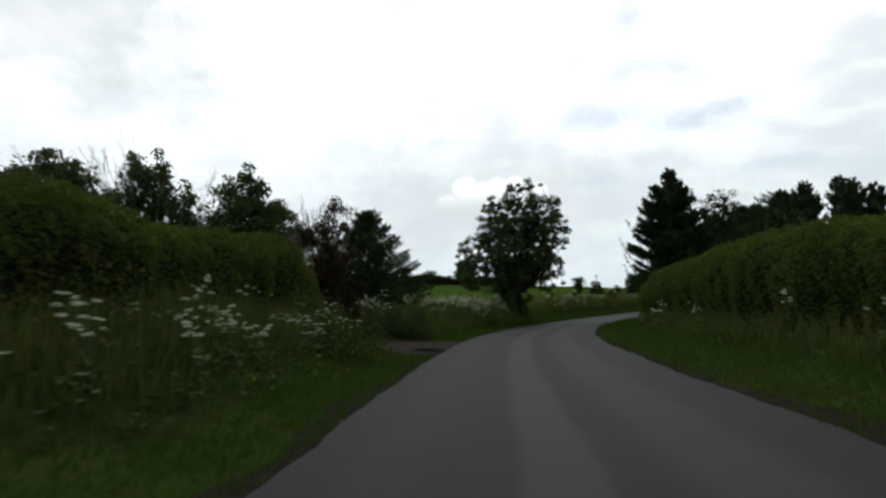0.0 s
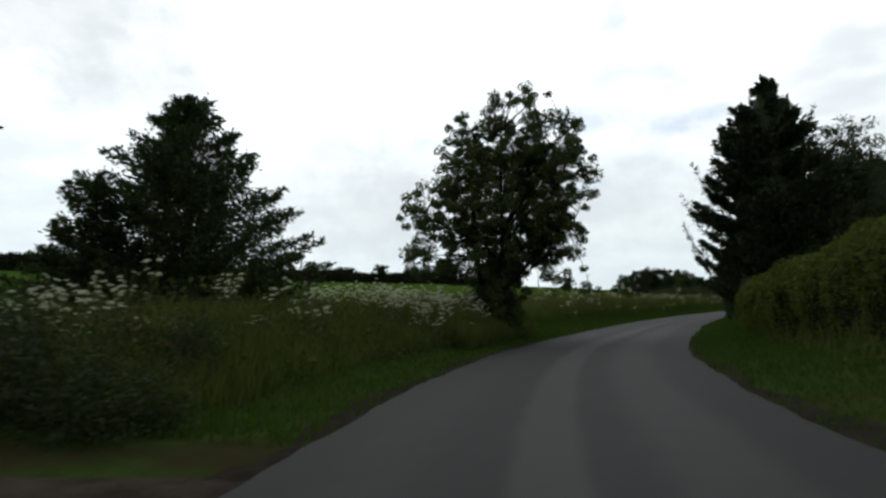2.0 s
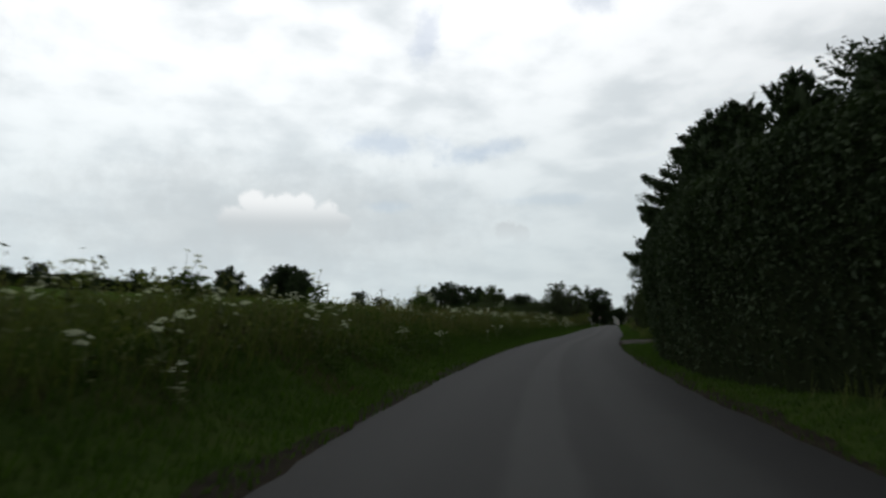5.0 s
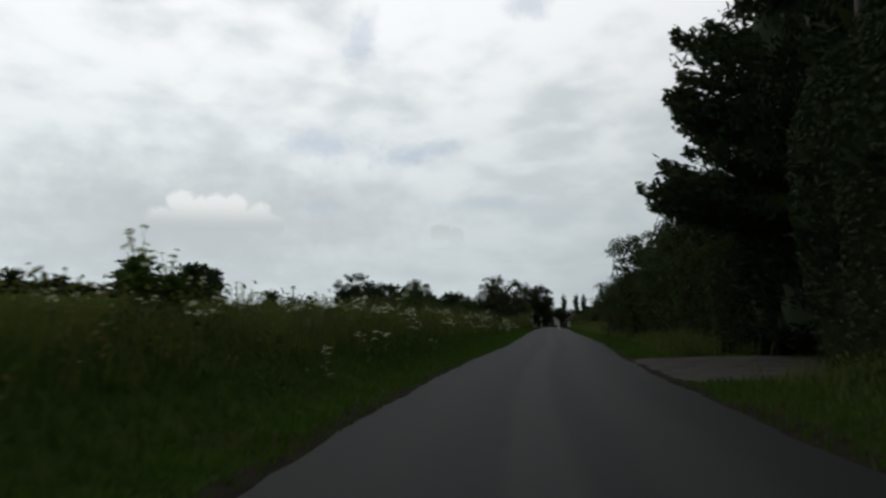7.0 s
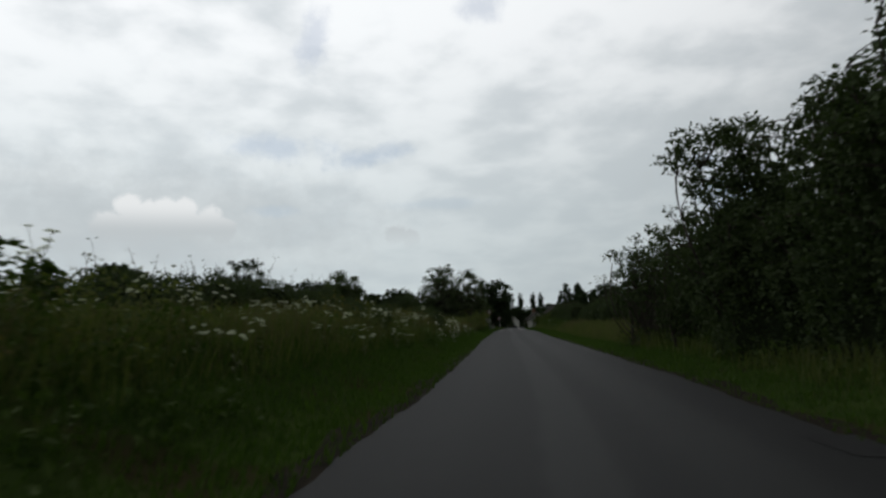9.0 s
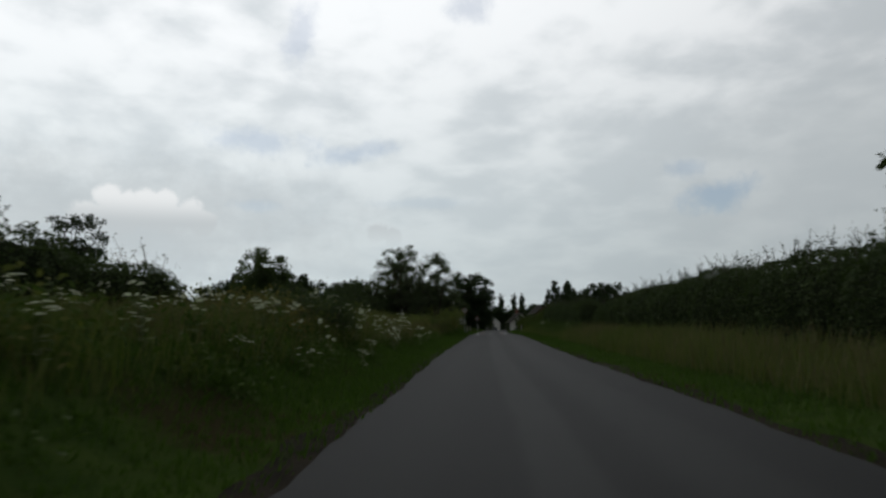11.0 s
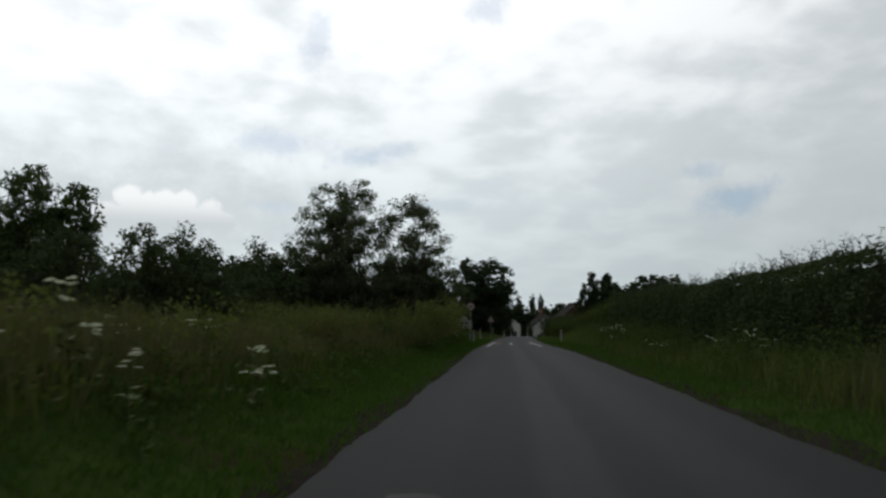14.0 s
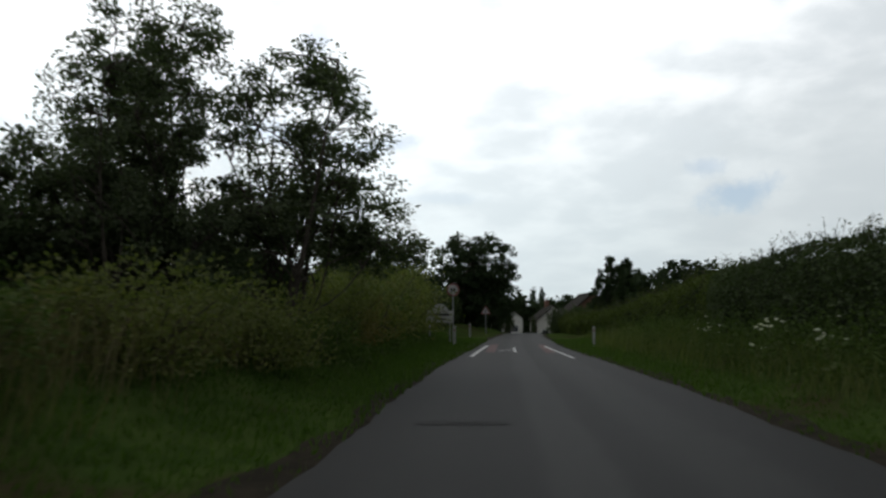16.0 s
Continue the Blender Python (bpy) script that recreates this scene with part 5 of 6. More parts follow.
for s, d, k in ((268, 17.5, 0.95), (281, 15.6, 1.0), (284, 18, 1.3), (274, 17, 1.2)):
    plant_tree("distant_fir", far_fir, s, d, "dark conifer beside the village houses", turn=s * 7, scale=k, group="village conifers")
flame = broadleaf(9.4, [(-0.7, 0, 2.8, 2.0, 1.7, 2.4), (0.2, 0, 5.2, 1.5, 1.3, 2.1), (1.0, 0, 7.4, 0.75, 0.75, 1.5), (1.9, 0, 5.9, 0.7, 0.7, 1.5), (0.2, 0, 7.0, 0.5, 0.5, 1.0)], 0.2, 96, 150, 34, 0.32, 0.45, 6, 0.2, 2, 2.0, "far", -0.1, 200, 0.012, (0.9, 0))
plant_tree("windblown_tree", flame, 266.0, 12.6, "dark windblown tree beside the village houses", turn=-30, scale=(0.85, 0.85, 1.2))
for dx in (-6.0, 2.5, 8.0):
    ob = thing("poplar_tree", (349 + dx, 577 - dx * 0.6, -2.0), dx * 20, label="tall narrow distant poplar", category="tree", group="row of poplars")
    ob.scale = (1.4, 1.4, 1.32)
    part_mesh("trunk", poplar[0], ob)
    part_mesh("crown", poplar[1], ob)


# ---------------------------------------------------------------- signs, poles and houses
def telegraph_pole(s, d, height):
    ob = thing("telegraph_pole", spot(s, d), heading(s), label="weathered timber telegraph pole with cross arm", category="pole")
    part("post", rod(bmesh.new(), (0, 0, -0.5), (0, 0, height), 0.16, 0.10, 12), M["wood"], ob)
    part("cross_arm", box(bmesh.new(), (1.7, 0.10, 0.12), pose(0, 0.12, height - 0.5), 0.01), M["wood"], ob)
    for x in (-0.75, -0.35, 0.35, 0.75):
        bm = rod(bmesh.new(), (x, 0.12, height - 0.44), (x, 0.12, height - 0.26), 0.035, 0.05, 8)
        part("insulator", bm, M["white"], ob)
    return ob


def sign_post(name, label, s, d, board, mat_face, height, extra=None):
    ob = thing(name, spot(s, d), heading(s), label=label, category="road sign")
    part("pole", rod(bmesh.new(), (0, 0, -0.4), (0, 0, height + 0.2), 0.038, 0.038, 10), M["steel"], ob)
    return ob


def disc(bm, r, y, z, thick, seg=28):
    bmesh.ops.create_cone(bm, cap_ends=True, segments=seg, radius1=r, radius2=r, depth=thick, matrix=pose(0, y, z, 90, 0, 0))
    return bm


def bars(parent, rows, y, mat):
    for x, z, w, h in rows:
        part("lettering_bar", box(bmesh.new(), (w, 0.004, h), pose(x, y, z)), mat, parent)


def triangle(bm, size, y, z, thick):
    a = [(size * 0.5 * math.sin(k * 2.0944), size * 0.5 * math.cos(k * 2.0944)) for k in range(3)]
    front = [bm.verts.new((px, y - thick / 2, z + pz)) for px, pz in a]
    back = [bm.verts.new((px, y + thick / 2, z + pz)) for px, pz in a]
    bm.faces.new(front)
    bm.faces.new(back[::-1])
    for i in range(3):
        bm.faces.new((front[i], back[i], back[(i + 1) % 3], front[(i + 1) % 3]))
    bmesh.ops.recalc_face_normals(bm, faces=bm.faces)
    return bm


sign = sign_post("speed_sign", "round red-rimmed white speed sign on a grey post", 210.5, -3.45, None, None, 2.9)
part("rim", disc(bmesh.new(), 0.34, -0.06, 2.75, 0.02), M["red"], sign, "red sign rim")
part("face", disc(bmesh.new(), 0.26, -0.074, 2.75, 0.012), M["sign_face"], sign, "white sign face")
bars(sign, ((-0.08, 2.75, 0.10, 0.2), (0.08, 2.75, 0.10, 0.2)), -0.084, M["black"])

board = thing("village_sign", spot(207.5, -3.9), heading(207.5), label="pale village name board with arched top on posts", category="road sign")
for x in (-0.5, 0.5):
    part("post", rod(bmesh.new(), (x, 0.05, -0.4), (x, 0.05, 1.45), 0.04, 0.04, 10), M["steel"], board)
bm = bmesh.new()
box(bm, (1.35, 0.03, 0.6), pose(0, 0, 1.2), 0.008)
part("panel", bm, M["sign_face"], board)
bm = bmesh.new()
bmesh.ops.create_cone(bm, cap_ends=True, segments=32, radius1=0.42, radius2=0.42, depth=0.028, matrix=pose(0, 0.0, 1.42, 90, 0, 0))
part("arched_top", bm, M["sign_face"], board)
bars(board, ((0, 1.3, 0.9, 0.12), (0, 1.08, 0.6, 0.09)), -0.018, M["black"])

warn = sign_post("warning_sign", "red triangular warning sign on a grey post", 231.0, -2.1, None, None, 2.1)
part("rim", triangle(bmesh.new(), 0.98, -0.06, 1.85, 0.02), M["red"], warn, "red triangle")
part("face", triangle(bmesh.new(), 0.66, -0.076, 1.85, 0.012), M["sign_face"], warn, "white triangle face")
bars(warn, ((0, 1.85, 0.07, 0.22),), -0.085, M["black"])

marker = thing("marker_post", spot(205.5, 3.4), heading(205.5), label="short white roadside marker post", category="marker post", group="marker posts")
part("post", box(bmesh.new(), (0.12, 0.06, 1.1), pose(0, 0, 0.35), 0.012), M["sign_face"], marker)
part("reflector", box(bmesh.new(), (0.08, 0.012, 0.1), pose(0, -0.036, 0.72), 0.003), M["red"], marker)
for s, d in ((205.0, -3.0), (221.0, -3.0)):
    copy_thing(marker, pose(*spot(s, d), 0, 0, heading(s)))

telegraph_pole(261.5, -6.2, 11.6)
telegraph_pole(276.5, -93.0, 8.0)
telegraph_pole(236.0, -60.0, 7.5)
post = thing("bare_post", spot(87.9, 5.3), 0, label="plain pale weathered timber post among dark conifers", category="post")
part("post", rod(bmesh.new(), (0, 0, -0.4), (0, 0, 6.2), 0.07, 0.055, 12), M["wood"], post)


def house(s, d, turn, wide, deep, eaves, ridge, wall_mat, roof_mat, label, windows, chimney=0.0):
    ob = thing("house", spot(s, d, -0.2), heading(s) + turn, label=label, category="house")
    bm = bmesh.new()
    w, q = wide / 2, deep / 2
    f = [bm.verts.new(p) for p in ((-w, -q, 0), (w, -q, 0), (w, -q, eaves), (0, -q, ridge), (-w, -q, eaves))]
    b = [bm.verts.new((v.co.x, q, v.co.z)) for v in f]
    bm.faces.new(f)
    bm.faces.new(b[::-1])
    for i in range(5):
        bm.faces.new((f[i], b[i], b[(i + 1) % 5], f[(i + 1) % 5]))
    bmesh.ops.recalc_face_normals(bm, faces=bm.faces)
    part("wall", bm, wall_mat, ob)
    slope = math.atan2(ridge - eaves, w)
    ln = math.hypot(w, ridge - eaves) + 0.45
    for sg in (-1, 1):
        bm = bmesh.new()
        mid = Vector((sg * (w * 0.5 + 0.12), 0, (eaves + ridge) / 2 - 0.03))
        box(bm, (ln, deep + 0.6, 0.14), pose(mid.x, 0, mid.z + 0.1, 0, sg * math.degrees(slope), 0), 0.02)
        part("roof", bm, roof_mat, ob)
    if chimney:
        bm = box(bmesh.new(), (0.7, 0.6, 1.6), pose(0, chimney, ridge + 0.4), 0.03)
        st = part("chimney", bm, M["brick"], ob)
        part("chimney_pot", rod(bmesh.new(), (0, chimney, ridge + 1.15), (0, chimney, ridge + 1.55), 0.13, 0.11, 10), M["tile"], st)
    for x, z, ww, hh in windows:
        win = part("window", box(bmesh.new(), (ww + 0.16, 0.08, hh + 0.16), pose(x, -q - 0.03, z), 0.01), M["white"], ob, "white window frame")
        for sx in (-1, 1):
            part("pane", box(bmesh.new(), (ww * 0.46, 0.02, hh * 0.94), pose(x + sx * ww * 0.25, -q - 0.078, z), 0.003), M["glass"], win)
        part("sill", box(bmesh.new(), (ww + 0.3, 0.18, 0.06), pose(x, -q - 0.1, z - hh / 2 - 0.1), 0.01), M["white"], win)
    part("door", box(bmesh.new(), (0.95, 0.07, 2.05), pose(w * 0.1, -q - 0.03, 1.1), 0.01), M["black"], ob, "dark front door")
    return ob


q = lane_coords(np.array([(137.3, 250.7), (132.8, 256.9)]))
house(float(q[0][0]), float(q[1][0]), 6, 5.2, 8, 3.6, 5.7, M["render_wall"], M["dark_tile"], "small white rendered village house with a dark tiled roof", ((-1.4, 1.6, 1.0, 1.1), (1.6, 1.6, 0.9, 1.1), (0.0, 3.9, 0.9, 0.9)), 2.5)
house(float(q[0][1]), float(q[1][1]), 2, 5.0, 9, 3.2, 5.2, M["render_wall"], M["dark_tile"], "white gabled village house beside a large tree", ((-1.4, 1.6, 1.1, 1.1), (1.3, 1.6, 1.0, 1.1), (0.0, 3.8, 0.8, 0.8)), 3.0)
house(279.7, 11.8, 6, 7.4, 9, 3.0, 6.2, M["brick"], M["dark_tile"], "low brick cottage with a dark tiled roof behind the hedge", ((-1.7, 1.5, 1.0, 1.0), (1.9, 1.5, 1.0, 1.0)), 0.0)
house(312.0, -7.5, 8, 7.0, 9, 3.6, 6.4, M["brick"], M["tile"], "red brick village house half hidden by trees", ((-2.0, 1.6, 1.1, 1.1), (2.0, 1.6, 1.1, 1.1), (0.0, 4.3, 0.9, 1.0)), 3.0)
house(232.0, 62.0, 60, 9.0, 7, 3.0, 6.2, M["brick"], M["slate"], "long low barn-like house with a dark slate roof", ((-2.6, 1.6, 1.1, 1.1), (2.6, 1.6, 1.1, 1.1)), 0.0)

# ---------------------------------------------------------------- marks and mends on the lane
paint("edge_line_left", "worn white edge line", 196.0, 205.5, -1.8, -1.5, 0.16, M["worn"])
paint("edge_line_right", "worn white edge line", 195.5, 205.0, 1.5, 1.1, 0.13, M["worn"])
paint("red_surfacing", "faded red surfacing across the lane", 199.0, 207.0, -0.1, -0.1, 2.6, M["redroad"], 0.004)
paint("centre_mark", "worn white centre mark", 200.0, 201.0, -0.95, -0.4, 0.14, M["worn"], 0.009)
paint("centre_mark", "worn white centre mark", 199.0, 203.0, -0.3, -0.3, 0.12, M["worn"], 0.009)
flat_patch("asphalt_mend", "dark mended patch in the asphalt", "asphalt patch", 181.0, -1.35, 0.35, 1.1, M["patch"], 3)
flat_patch("asphalt_mend", "dark mended patch in the asphalt", "asphalt patch", 106.2, 2.45, 1.3, 0.7, M["patch"], 4)
flat_patch("pale_patch", "pale worn patch in the asphalt", "asphalt patch", 50.6, -1.5, 0.5, 0.35, M["pale_patch"], 6)
flat_patch("pale_patch", "pale worn patch in the asphalt", "asphalt patch", 158.2, -1.5, 0.45, 0.45, M["pale_patch"], 7)
flat_patch("puddle", "shallow muddy puddle reflecting the sky", "puddle", 21.2, -2.85, 0.85, 1.05, M["water"], 8, 0.0, 0.3, 0.118, "")


# ---------------------------------------------------------------- grass and flowers
def free(s, d):
    """Where the verge is open turf: not on an entrance."""
    bad = ((s > 19.8) & (s < 27.4) & (d < 0) & (d > -13)) | ((s > 90.2) & (s < 99.6) & (d > 0))
    return ~bad


def grass(name, label, n, s_rng, d_rng, h_rng, width, mat, seed, lean=0.35, near=2.0, patchy=0.0):
    r = np.random.default_rng(seed)
    s = r.uniform(*s_rng, n)
    u = r.uniform(0, 1, n) ** near
    d = d_rng[0] + (d_rng[1] - d_rng[0]) * u
    keep = free(s, d)
    if patchy:
        keep &= waves(s * 1.3, d * 1.3, seed, 1.5) > patchy * (r.uniform(-1, 1, n))
    s, d = s[keep], d[keep]
    d = d + np.sign(d) * (half_width(s) - 2.5) + bend(s)
    n = len(s)
    P = np.column_stack([plan(s, d), terrain(s, d) - 0.03])
    h = r.uniform(*h_rng, n) * (0.85 + 0.3 * waves(s, d, seed + 1, 1.2))
    a = r.uniform(0, 6.283, n)
    ln = lean * h * r.uniform(0.2, 1.3, n)
    tip = P + np.stack([np.cos(a) * ln + 0.10 * h, np.sin(a) * ln, h], 1)
    mid = P + (tip - P) * 0.55 + np.stack([-np.cos(a), -np.sin(a), 0 * a], 1) * (ln * 0.12)[:, None]
    b = r.uniform(0, 6.283, n)
    side = np.stack([np.cos(b), np.sin(b), 0 * b], 1) * width * r.uniform(0.6, 1.4, (n, 1))
    v = np.stack([P - side * 0.5, P + side * 0.5, mid + side * 0.42, mid - side * 0.42, tip], 1).reshape(-1, 3)
    k = np.arange(n)[:, None] * 5
    me = mesh_of(name, v, k + np.array([[0, 1, 2, 3]]), k + np.array([[3, 2, 4]]), mat)
    ob = new(name, me)
    return tagged(ob, label, "grass", kind="stuff")


grass("short_grass", "short bright green verge grass", 120000, (-6, 215), (-2.5, -5.4), (0.08, 0.24), 0.026, M["grass"], 101, 0.5, 0.8)
grass("short_grass", "short bright green verge grass", 100000, (-6, 215), (2.5, 5.2), (0.08, 0.22), 0.026, M["grass"], 102, 0.5, 0.8)
grass("long_grass", "long uncut summer grass on the bank", 54000, (-8, 178), (-4.5, -8.7), (0.3, 0.7), 0.021, M["long"], 103, 0.4, 0.9)
grass("long_grass", "long uncut summer grass under the hedges", 24000, (-8, 215), (4.4, 7.2), (0.3, 0.75), 0.021, M["long"], 104, 0.4, 1.0)
grass("tall_grass", "tall tangled grass on the bank before the field entrance", 7000, (-8, 19.4), (-4.7, -6.8), (0.5, 1.0), 0.018, M["long"], 110, 0.4, 0.9)
grass("tall_grass", "tall brownish grass below the thicket", 6000, (60, 162), (3.8, 5.4), (0.3, 0.7), 0.018, M["long"], 114, 0.4, 0.9)
grass("tall_grass", "tall pale seeding grass in front of the field hedge", 4500, (126, 164), (3.9, 5.8), (0.65, 1.1), 0.018, M["seed"], 117, 0.35, 0.9)
grass("tall_grass", "tall dry brownish grass on the bank above the verge", 5200, (158, 184), (-4.7, -7.6), (0.55, 1.0), 0.018, M["seed"], 127, 0.35, 0.9)
grass("tall_grass", "tall dull green grass in front of the field hedge", 8000, (124, 166), (3.8, 5.8), (0.55, 1.0), 0.02, M["long"], 121, 0.35, 0.9)
grass("seeding_grass", "tall tan seeding grass on the bank", 8000, (132, 180), (-4.2, -8.0), (0.5, 0.95), 0.012, M["seed"], 122, 0.3, 0.9, 0.3)
grass("tall_grass", "tall grass in front of the oak", 7000, (40.5, 49.0), (-3.4, -5.0), (0.6, 1.05), 0.018, M["long"], 123, 0.4, 0.9)
grass("tall_grass", "tall tangled grass along the bend", 15000, (27.5, 50), (-4.0, -6.8), (0.4, 0.8), 0.018, M["long"], 108, 0.4, 0.9)
grass("tall_grass", "tall tangled grass on the bank below the hedge", 3500, (160, 204), (3.7, 5.4), (0.5, 0.95), 0.018, M["long"], 109, 0.4, 0.9)
grass("seeding_grass", "brown seeding grass heads", 34000, (-8, 172), (-4.7, -8.7), (0.5, 0.9), 0.014, M["seed"], 105, 0.3, 0.8, 0.4)
grass("seeding_grass", "brown seeding grass heads", 9000, (-8, 215), (4.8, 7.2), (0.5, 0.9), 0.014, M["seed"], 106, 0.3, 0.8, 0.4)
grass("meadow_grass", "tall mixed meadow grass behind the bank", 36000, (28, 200), (-8.0, -22.0), (0.5, 1.0), 0.05, M["long"], 107, 0.35, 1.3)


def weeds(name, label, n, s_rng, d_rng, seed, mat, size=0.12, h=(0.2, 0.6)):
    """Broad-leaved plants scattered through the grass."""
    r = np.random.default_rng(seed)
    s, d = r.uniform(*s_rng, n), r.uniform(*d_rng, n)
    k = free(s, d) & (waves(s, d, seed, 1.4) > -0.1)
    s, d = s[k], d[k]
    n, m = len(s), 16
    base = np.column_stack([plan(s, d), terrain(s, d)])
    hh = r.uniform(*h, n)
    P = np.repeat(base, m, 0) + np.column_stack([r.normal(size=(n * m, 2)) * 0.14, r.uniform(0.05, 1, n * m) * np.repeat(hh, m)])
    soup = Soup()
    soup.leaves(P, r.normal(size=(n * m, 3)) + np.array([0, 0, 0.2]), size * r.uniform(0.6, 1.4, n * m), size * 0.55, r)
    return tagged(new(name, soup.mesh(name, mat)), label, "weeds", kind="stuff")


weeds("verge_weeds", "broad-leaved weeds among the bank grass", 3400, (-8, 205), (-8.0, -3.9), 111, M["weed"])
weeds("verge_weeds", "broad-leaved weeds under the hedge", 2600, (-8, 215), (4.3, 6.8), 112, M["weed"])
weeds("nettles", "tall nettles and weeds at the corner of the field entrance", 420, (15.0, 20.2), (-6.6, -3.3), 119, M["weed"], 0.10, (0.6, 1.2))
weeds("nettles", "nettle growth round the foot of the oak", 760, (42.0, 49.0), (-5.6, -3.1), 116, M["weed"], 0.10, (0.5, 1.0))
weeds("nettles", "dark nettle growth below the hedge", 2600, (158, 206), (4.0, 5.6), 115, M["weed"], 0.07, (0.5, 1.15))
weeds("nettles", "dark nettle growth on the bank", 4600, (0, 205), (-10.5, -4.8), 113, M["bramble"], 0.10, (0.5, 1.1))


r3 = np.random.default_rng(118)
n = 16
bs, bd = r3.uniform(8, 18, n), -r3.uniform(2.9, 4.4, n)
P = np.column_stack([plan(bs, bd), terrain(bs, bd) + r3.uniform(0.15, 0.45, n)])
dots = Soup()
P = np.repeat(P, 4, 0) + r3.normal(size=(4 * n, 3)) * 0.009
dots.leaves(P, r3.normal(size=(4 * n, 3)), 0.022, 0.019, r3, 0.1)
stems = Soup()
for q in P[::4]:
    stems.tube([q - np.array([0, 0, 0.45]), q], [0.003, 0.002], 3)
ob = thing("buttercups", None, 0, label="small yellow buttercups scattered through the verge grass", category="flowers", kind="stuff")
part_mesh("stems", stems.mesh("stems", M["stalk"]), ob)
part_mesh("petals", dots.mesh("petals", M["yellow"]), ob)


def umbel_head(r, rad):
    """Florets of one flat flower head, at the origin."""
    n = 34
    b = np.arange(n) * 2.39996
    q = np.sqrt((np.arange(n) + 0.5) / n) * rad
    tilt = r.normal(size=2) * 0.2
    c = np.stack([np.cos(b) * q, np.sin(b) * q, 0.03 - 4 * q ** 2 + (np.cos(b) * tilt[0] + np.sin(b) * tilt[1]) * q], 1)
    soup = Soup()
    p = np.repeat(c, 2, 0) + r.normal(size=(2 * n, 3)) * np.array([0.004, 0.004, 0.007])
    soup.leaves(p, r.normal(size=(2 * n, 3)), rad * 0.32, rad * 0.28, r, 0.1)
    return soup.v[0], soup.q[0], c


def umbel_plant(r, heads, tall):
    """Stalk soup of one cow parsley plant at the origin, and its flower heads with their places."""
    stalk, blooms = Soup(), []
    top = np.array([r.normal() * 0.06, r.normal() * 0.06, tall * 0.62])
    stalk.tube(limb_path(np.zeros(3), top, r, 0.03, 4), [0.008, 0.007, 0.006, 0.005], 4)
    out = np.column_stack([r.normal(size=(10, 2)), r.uniform(0.0, 0.5, 10)])
    out /= np.linalg.norm(out, axis=1)[:, None]
    lv = top * r.uniform(0.15, 0.95, (10, 1)) + out * 0.075
    stalk.leaves(lv, out, 0.18, 0.07, r)
    for i in range(heads):
        a = r.uniform(0, 6.283)
        out = r.uniform(0.05, 0.26)
        e = np.array([math.cos(a) * out, math.sin(a) * out, tall * r.uniform(0.78, 1.08)])
        f = top * r.uniform(0.55, 1.0)
        stalk.tube([f, (f + e) / 2 + np.array([0, 0, 0.02]), e], [0.005, 0.004, 0.003], 3)
        v, q, c = umbel_head(r, r.uniform(0.034, 0.064))
        for p in c[::8]:
            stalk.tube([e - np.array([0, 0, 0.015]), e + p], [0.002, 0.0015], 3)
        blooms.append((v, q, e))
    return stalk, blooms


r2 = np.random.default_rng(120)
kinds = []
for i in range(7):
    st, bl = umbel_plant(np.random.default_rng(130 + i), 6 + i % 4, 1.05 + 0.06 * i)
    kinds.append((st.mesh("stem", M["stalk"]), [(mesh_of("flower_head", v, q, None, M["umbel"]), e) for v, q, e in bl]))


def flower_spot():
    while True:
        z = r2.uniform()
        if z < 0.15:
            s, d = r2.uniform(-1, 20), -r2.uniform(4.0, 7.8)
        elif z < 0.30:
            s, d = r2.uniform(29, 44), -r2.uniform(4.6, 8.2)
        elif z < 0.44:
            s, d = r2.uniform(39, 47.5), -r2.uniform(3.9, 7.0)
        elif z < 0.51:
            s, d = r2.uniform(136, 164), -r2.uniform(3.8, 7.2)
        elif z < 0.94:
            s, d = r2.uniform(52, 160), -r2.uniform(4.0, 8.8)
        elif z < 0.965:
            s, d = r2.uniform(6, 46), r2.uniform(4.3, 6.2)
        else:
            s, d = r2.uniform(160, 205), r2.uniform(4.3, 6.6)
        if free(np.array([s]), np.array([d]))[0] and waves(s * 1.0, d * 1.0, 140, 1.0) > r2.uniform(-1.3, 0.35):
            return s, d


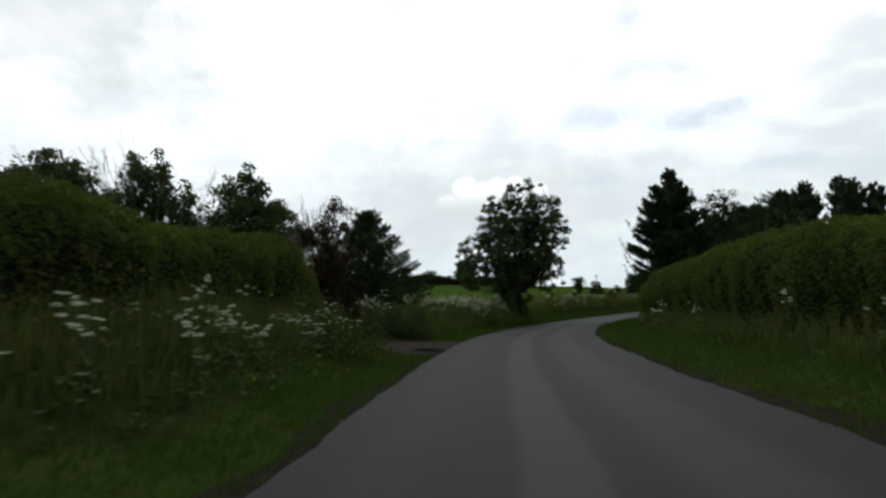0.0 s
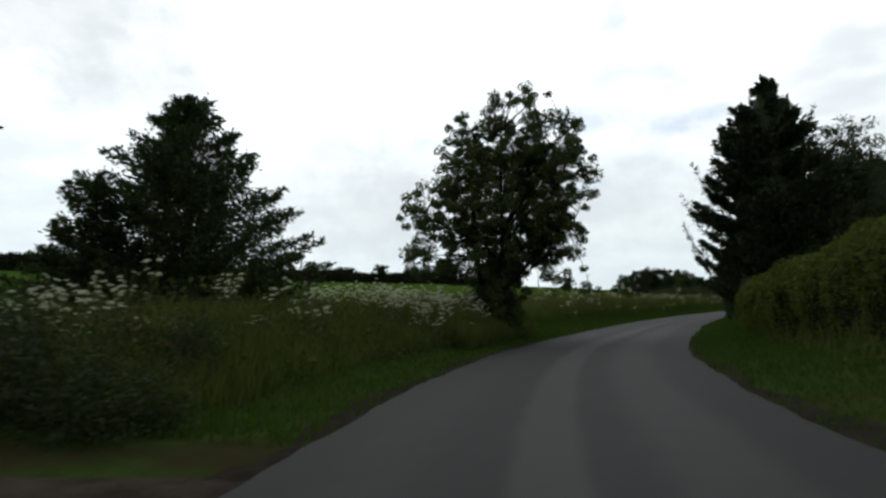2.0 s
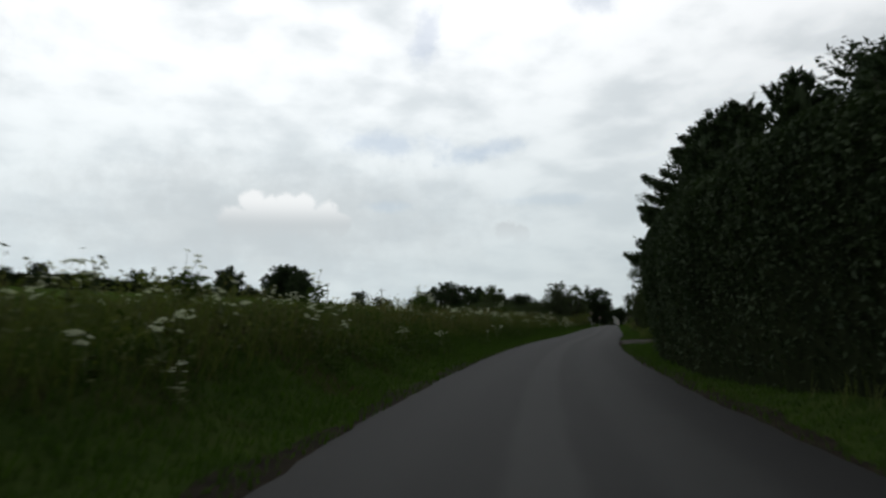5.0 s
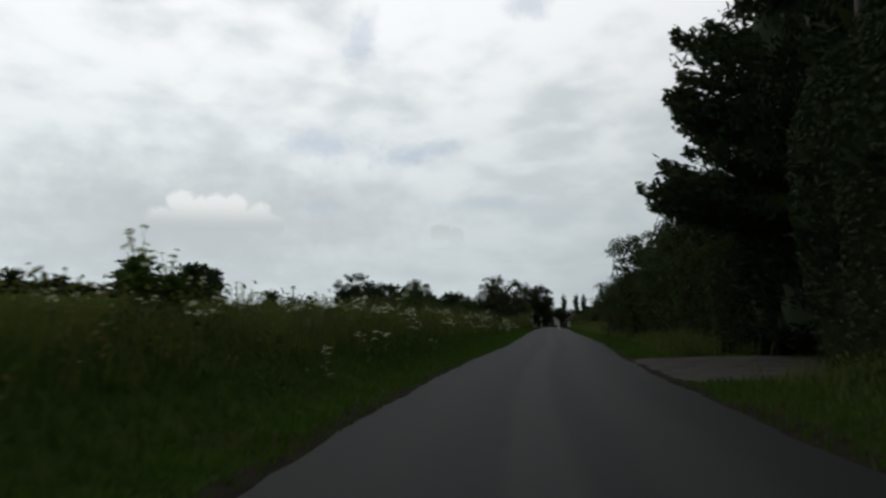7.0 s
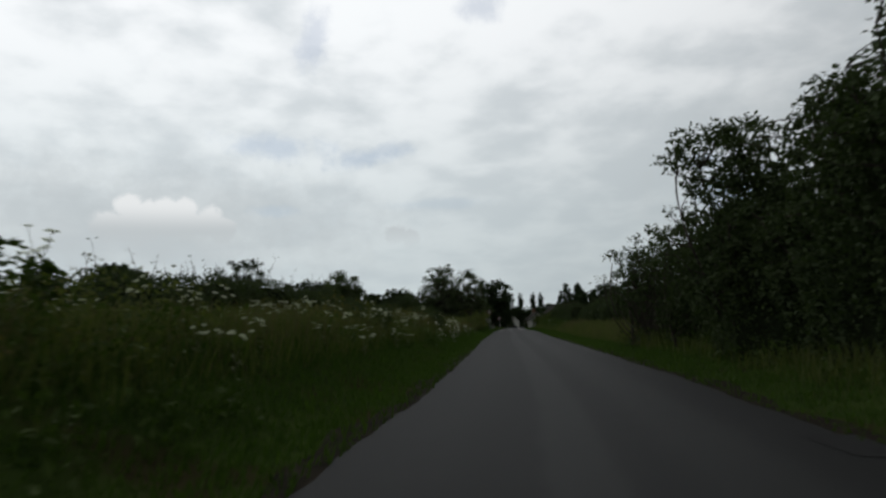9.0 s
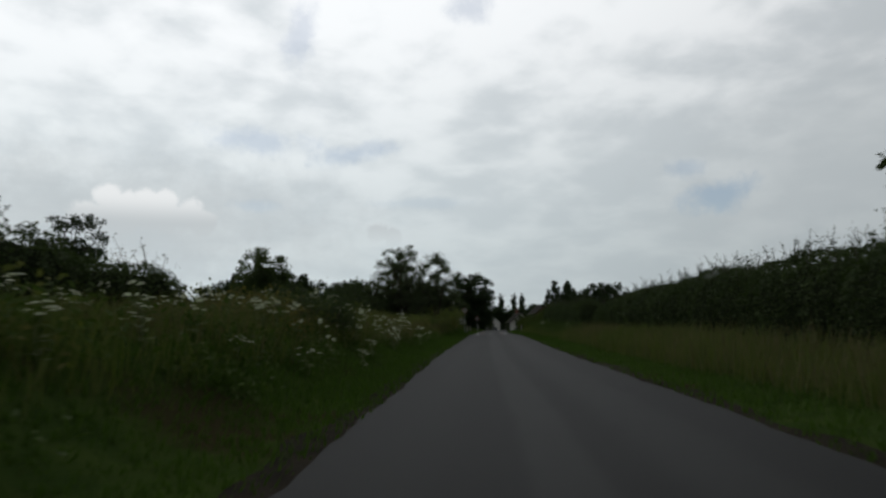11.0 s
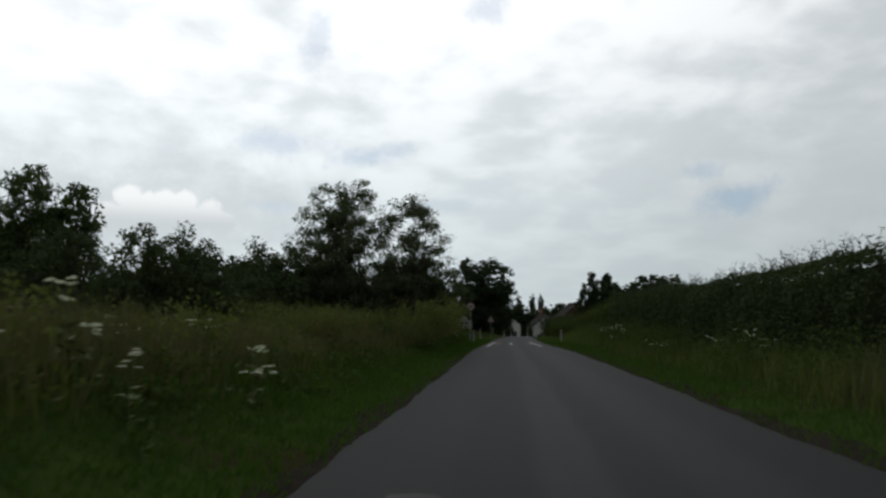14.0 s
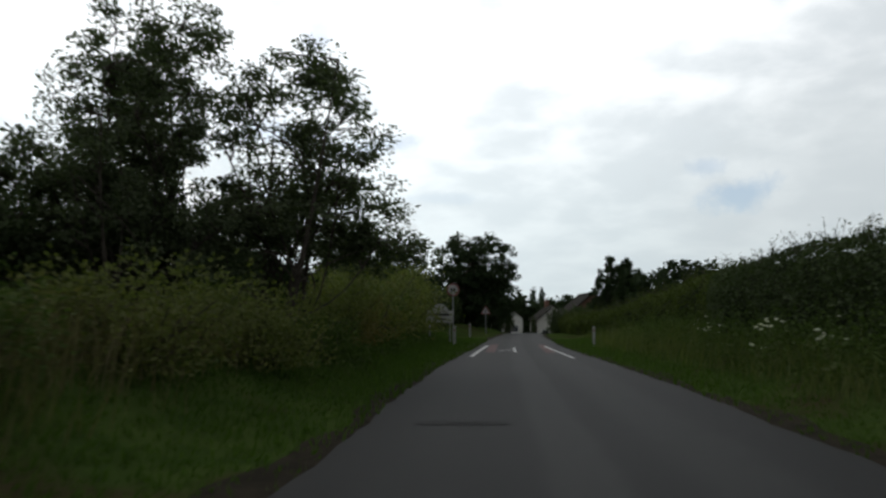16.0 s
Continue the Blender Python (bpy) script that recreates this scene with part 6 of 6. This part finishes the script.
for i in range(290):
    s, d = flower_spot()
    a, b = kinds[int(r2.integers(0, 7))]
    ob = thing("cow_parsley", spot(s, d, -0.02), float(r2.uniform(0, 360)), label="tall white-flowered cow parsley plant in the long grass", category="plant", group="cow parsley on the verge")
    ob.scale = (1.0, 1.0, float(r2.uniform(0.45, 0.92) * (0.66 if 128 < s < 168 and d < 0 else 0.76 if s > 50 else 0.98 if 28 < s < 38 and d < 0 else 1.0)))
    part_mesh("stem", a, ob)
    for me, e in b:
        part_mesh("flower_head", me, ob, "flat white flower head").location = e

tall = umbel_plant(np.random.default_rng(151), 6, 1.75)
rt = np.random.default_rng(152)
q = np.column_stack([rt.normal(size=(170, 2)) * 0.13, rt.uniform(0.15, 1.35, 170)])
tall[0].leaves(q, np.column_stack([q[:, :2] * 4, rt.normal(size=170) * 0.3]), 0.17, 0.10, rt)
tall = (tall[0].mesh("stem", M["weed"]), [(mesh_of("flower_head", v * 1.3, q, None, M["umbel"]), e) for v, q, e in tall[1]])
for i, (s, d, k) in enumerate(((87.3, -6.7, 0.8), (87.8, -7.2, 1.02), (88.3, -7.5, 1.08), (88.2, -6.8, 0.78), (88.8, -7.8, 0.9), (88.9, -7.1, 0.84), (89.4, -8.0, 0.8), (105.5, -6.0, 0.85), (107.5, -6.8, 0.8), (66.0, -7.0, 0.8), (72.0, -6.6, 0.8))):
    ob = thing("hogweed", spot(s, d, -0.02), 77.0 * i, label="very tall leafy hogweed with flat pale flower heads", category="plant", group="hogweed on the bank")
    ob.scale = (1.1, 1.1, k)
    part_mesh("stem", tall[0], ob)
    for me, e in tall[1]:
        part_mesh("flower_head", me, ob, "flat pale flower head").location = e

# the uncounted rest, farther back
stalks, blooms = Soup(), Soup()
for i in range(480):
    s, d = flower_spot()
    d = d * r2.uniform(1.0, 1.25) if d < 0 else d
    r = np.random.default_rng(1000 + i)
    st, bl = umbel_plant(r, 6, r.uniform(0.4, 1.0))
    o = np.array(spot(s, d, -0.02))
    stalks.add(np.concatenate(st.v) + o, np.concatenate(st.q))
    for v, q, e in bl:
        blooms.add(v + e + o, q)
ob = thing("flower_drift", None, 0, label="drift of white umbel flowers through the long grass", category="flowers", kind="stuff")
part_mesh("stems", stalks.mesh("stems", M["stalk"]), ob)
part_mesh("flower_heads", blooms.mesh("flower_heads", M["umbel"]), ob)
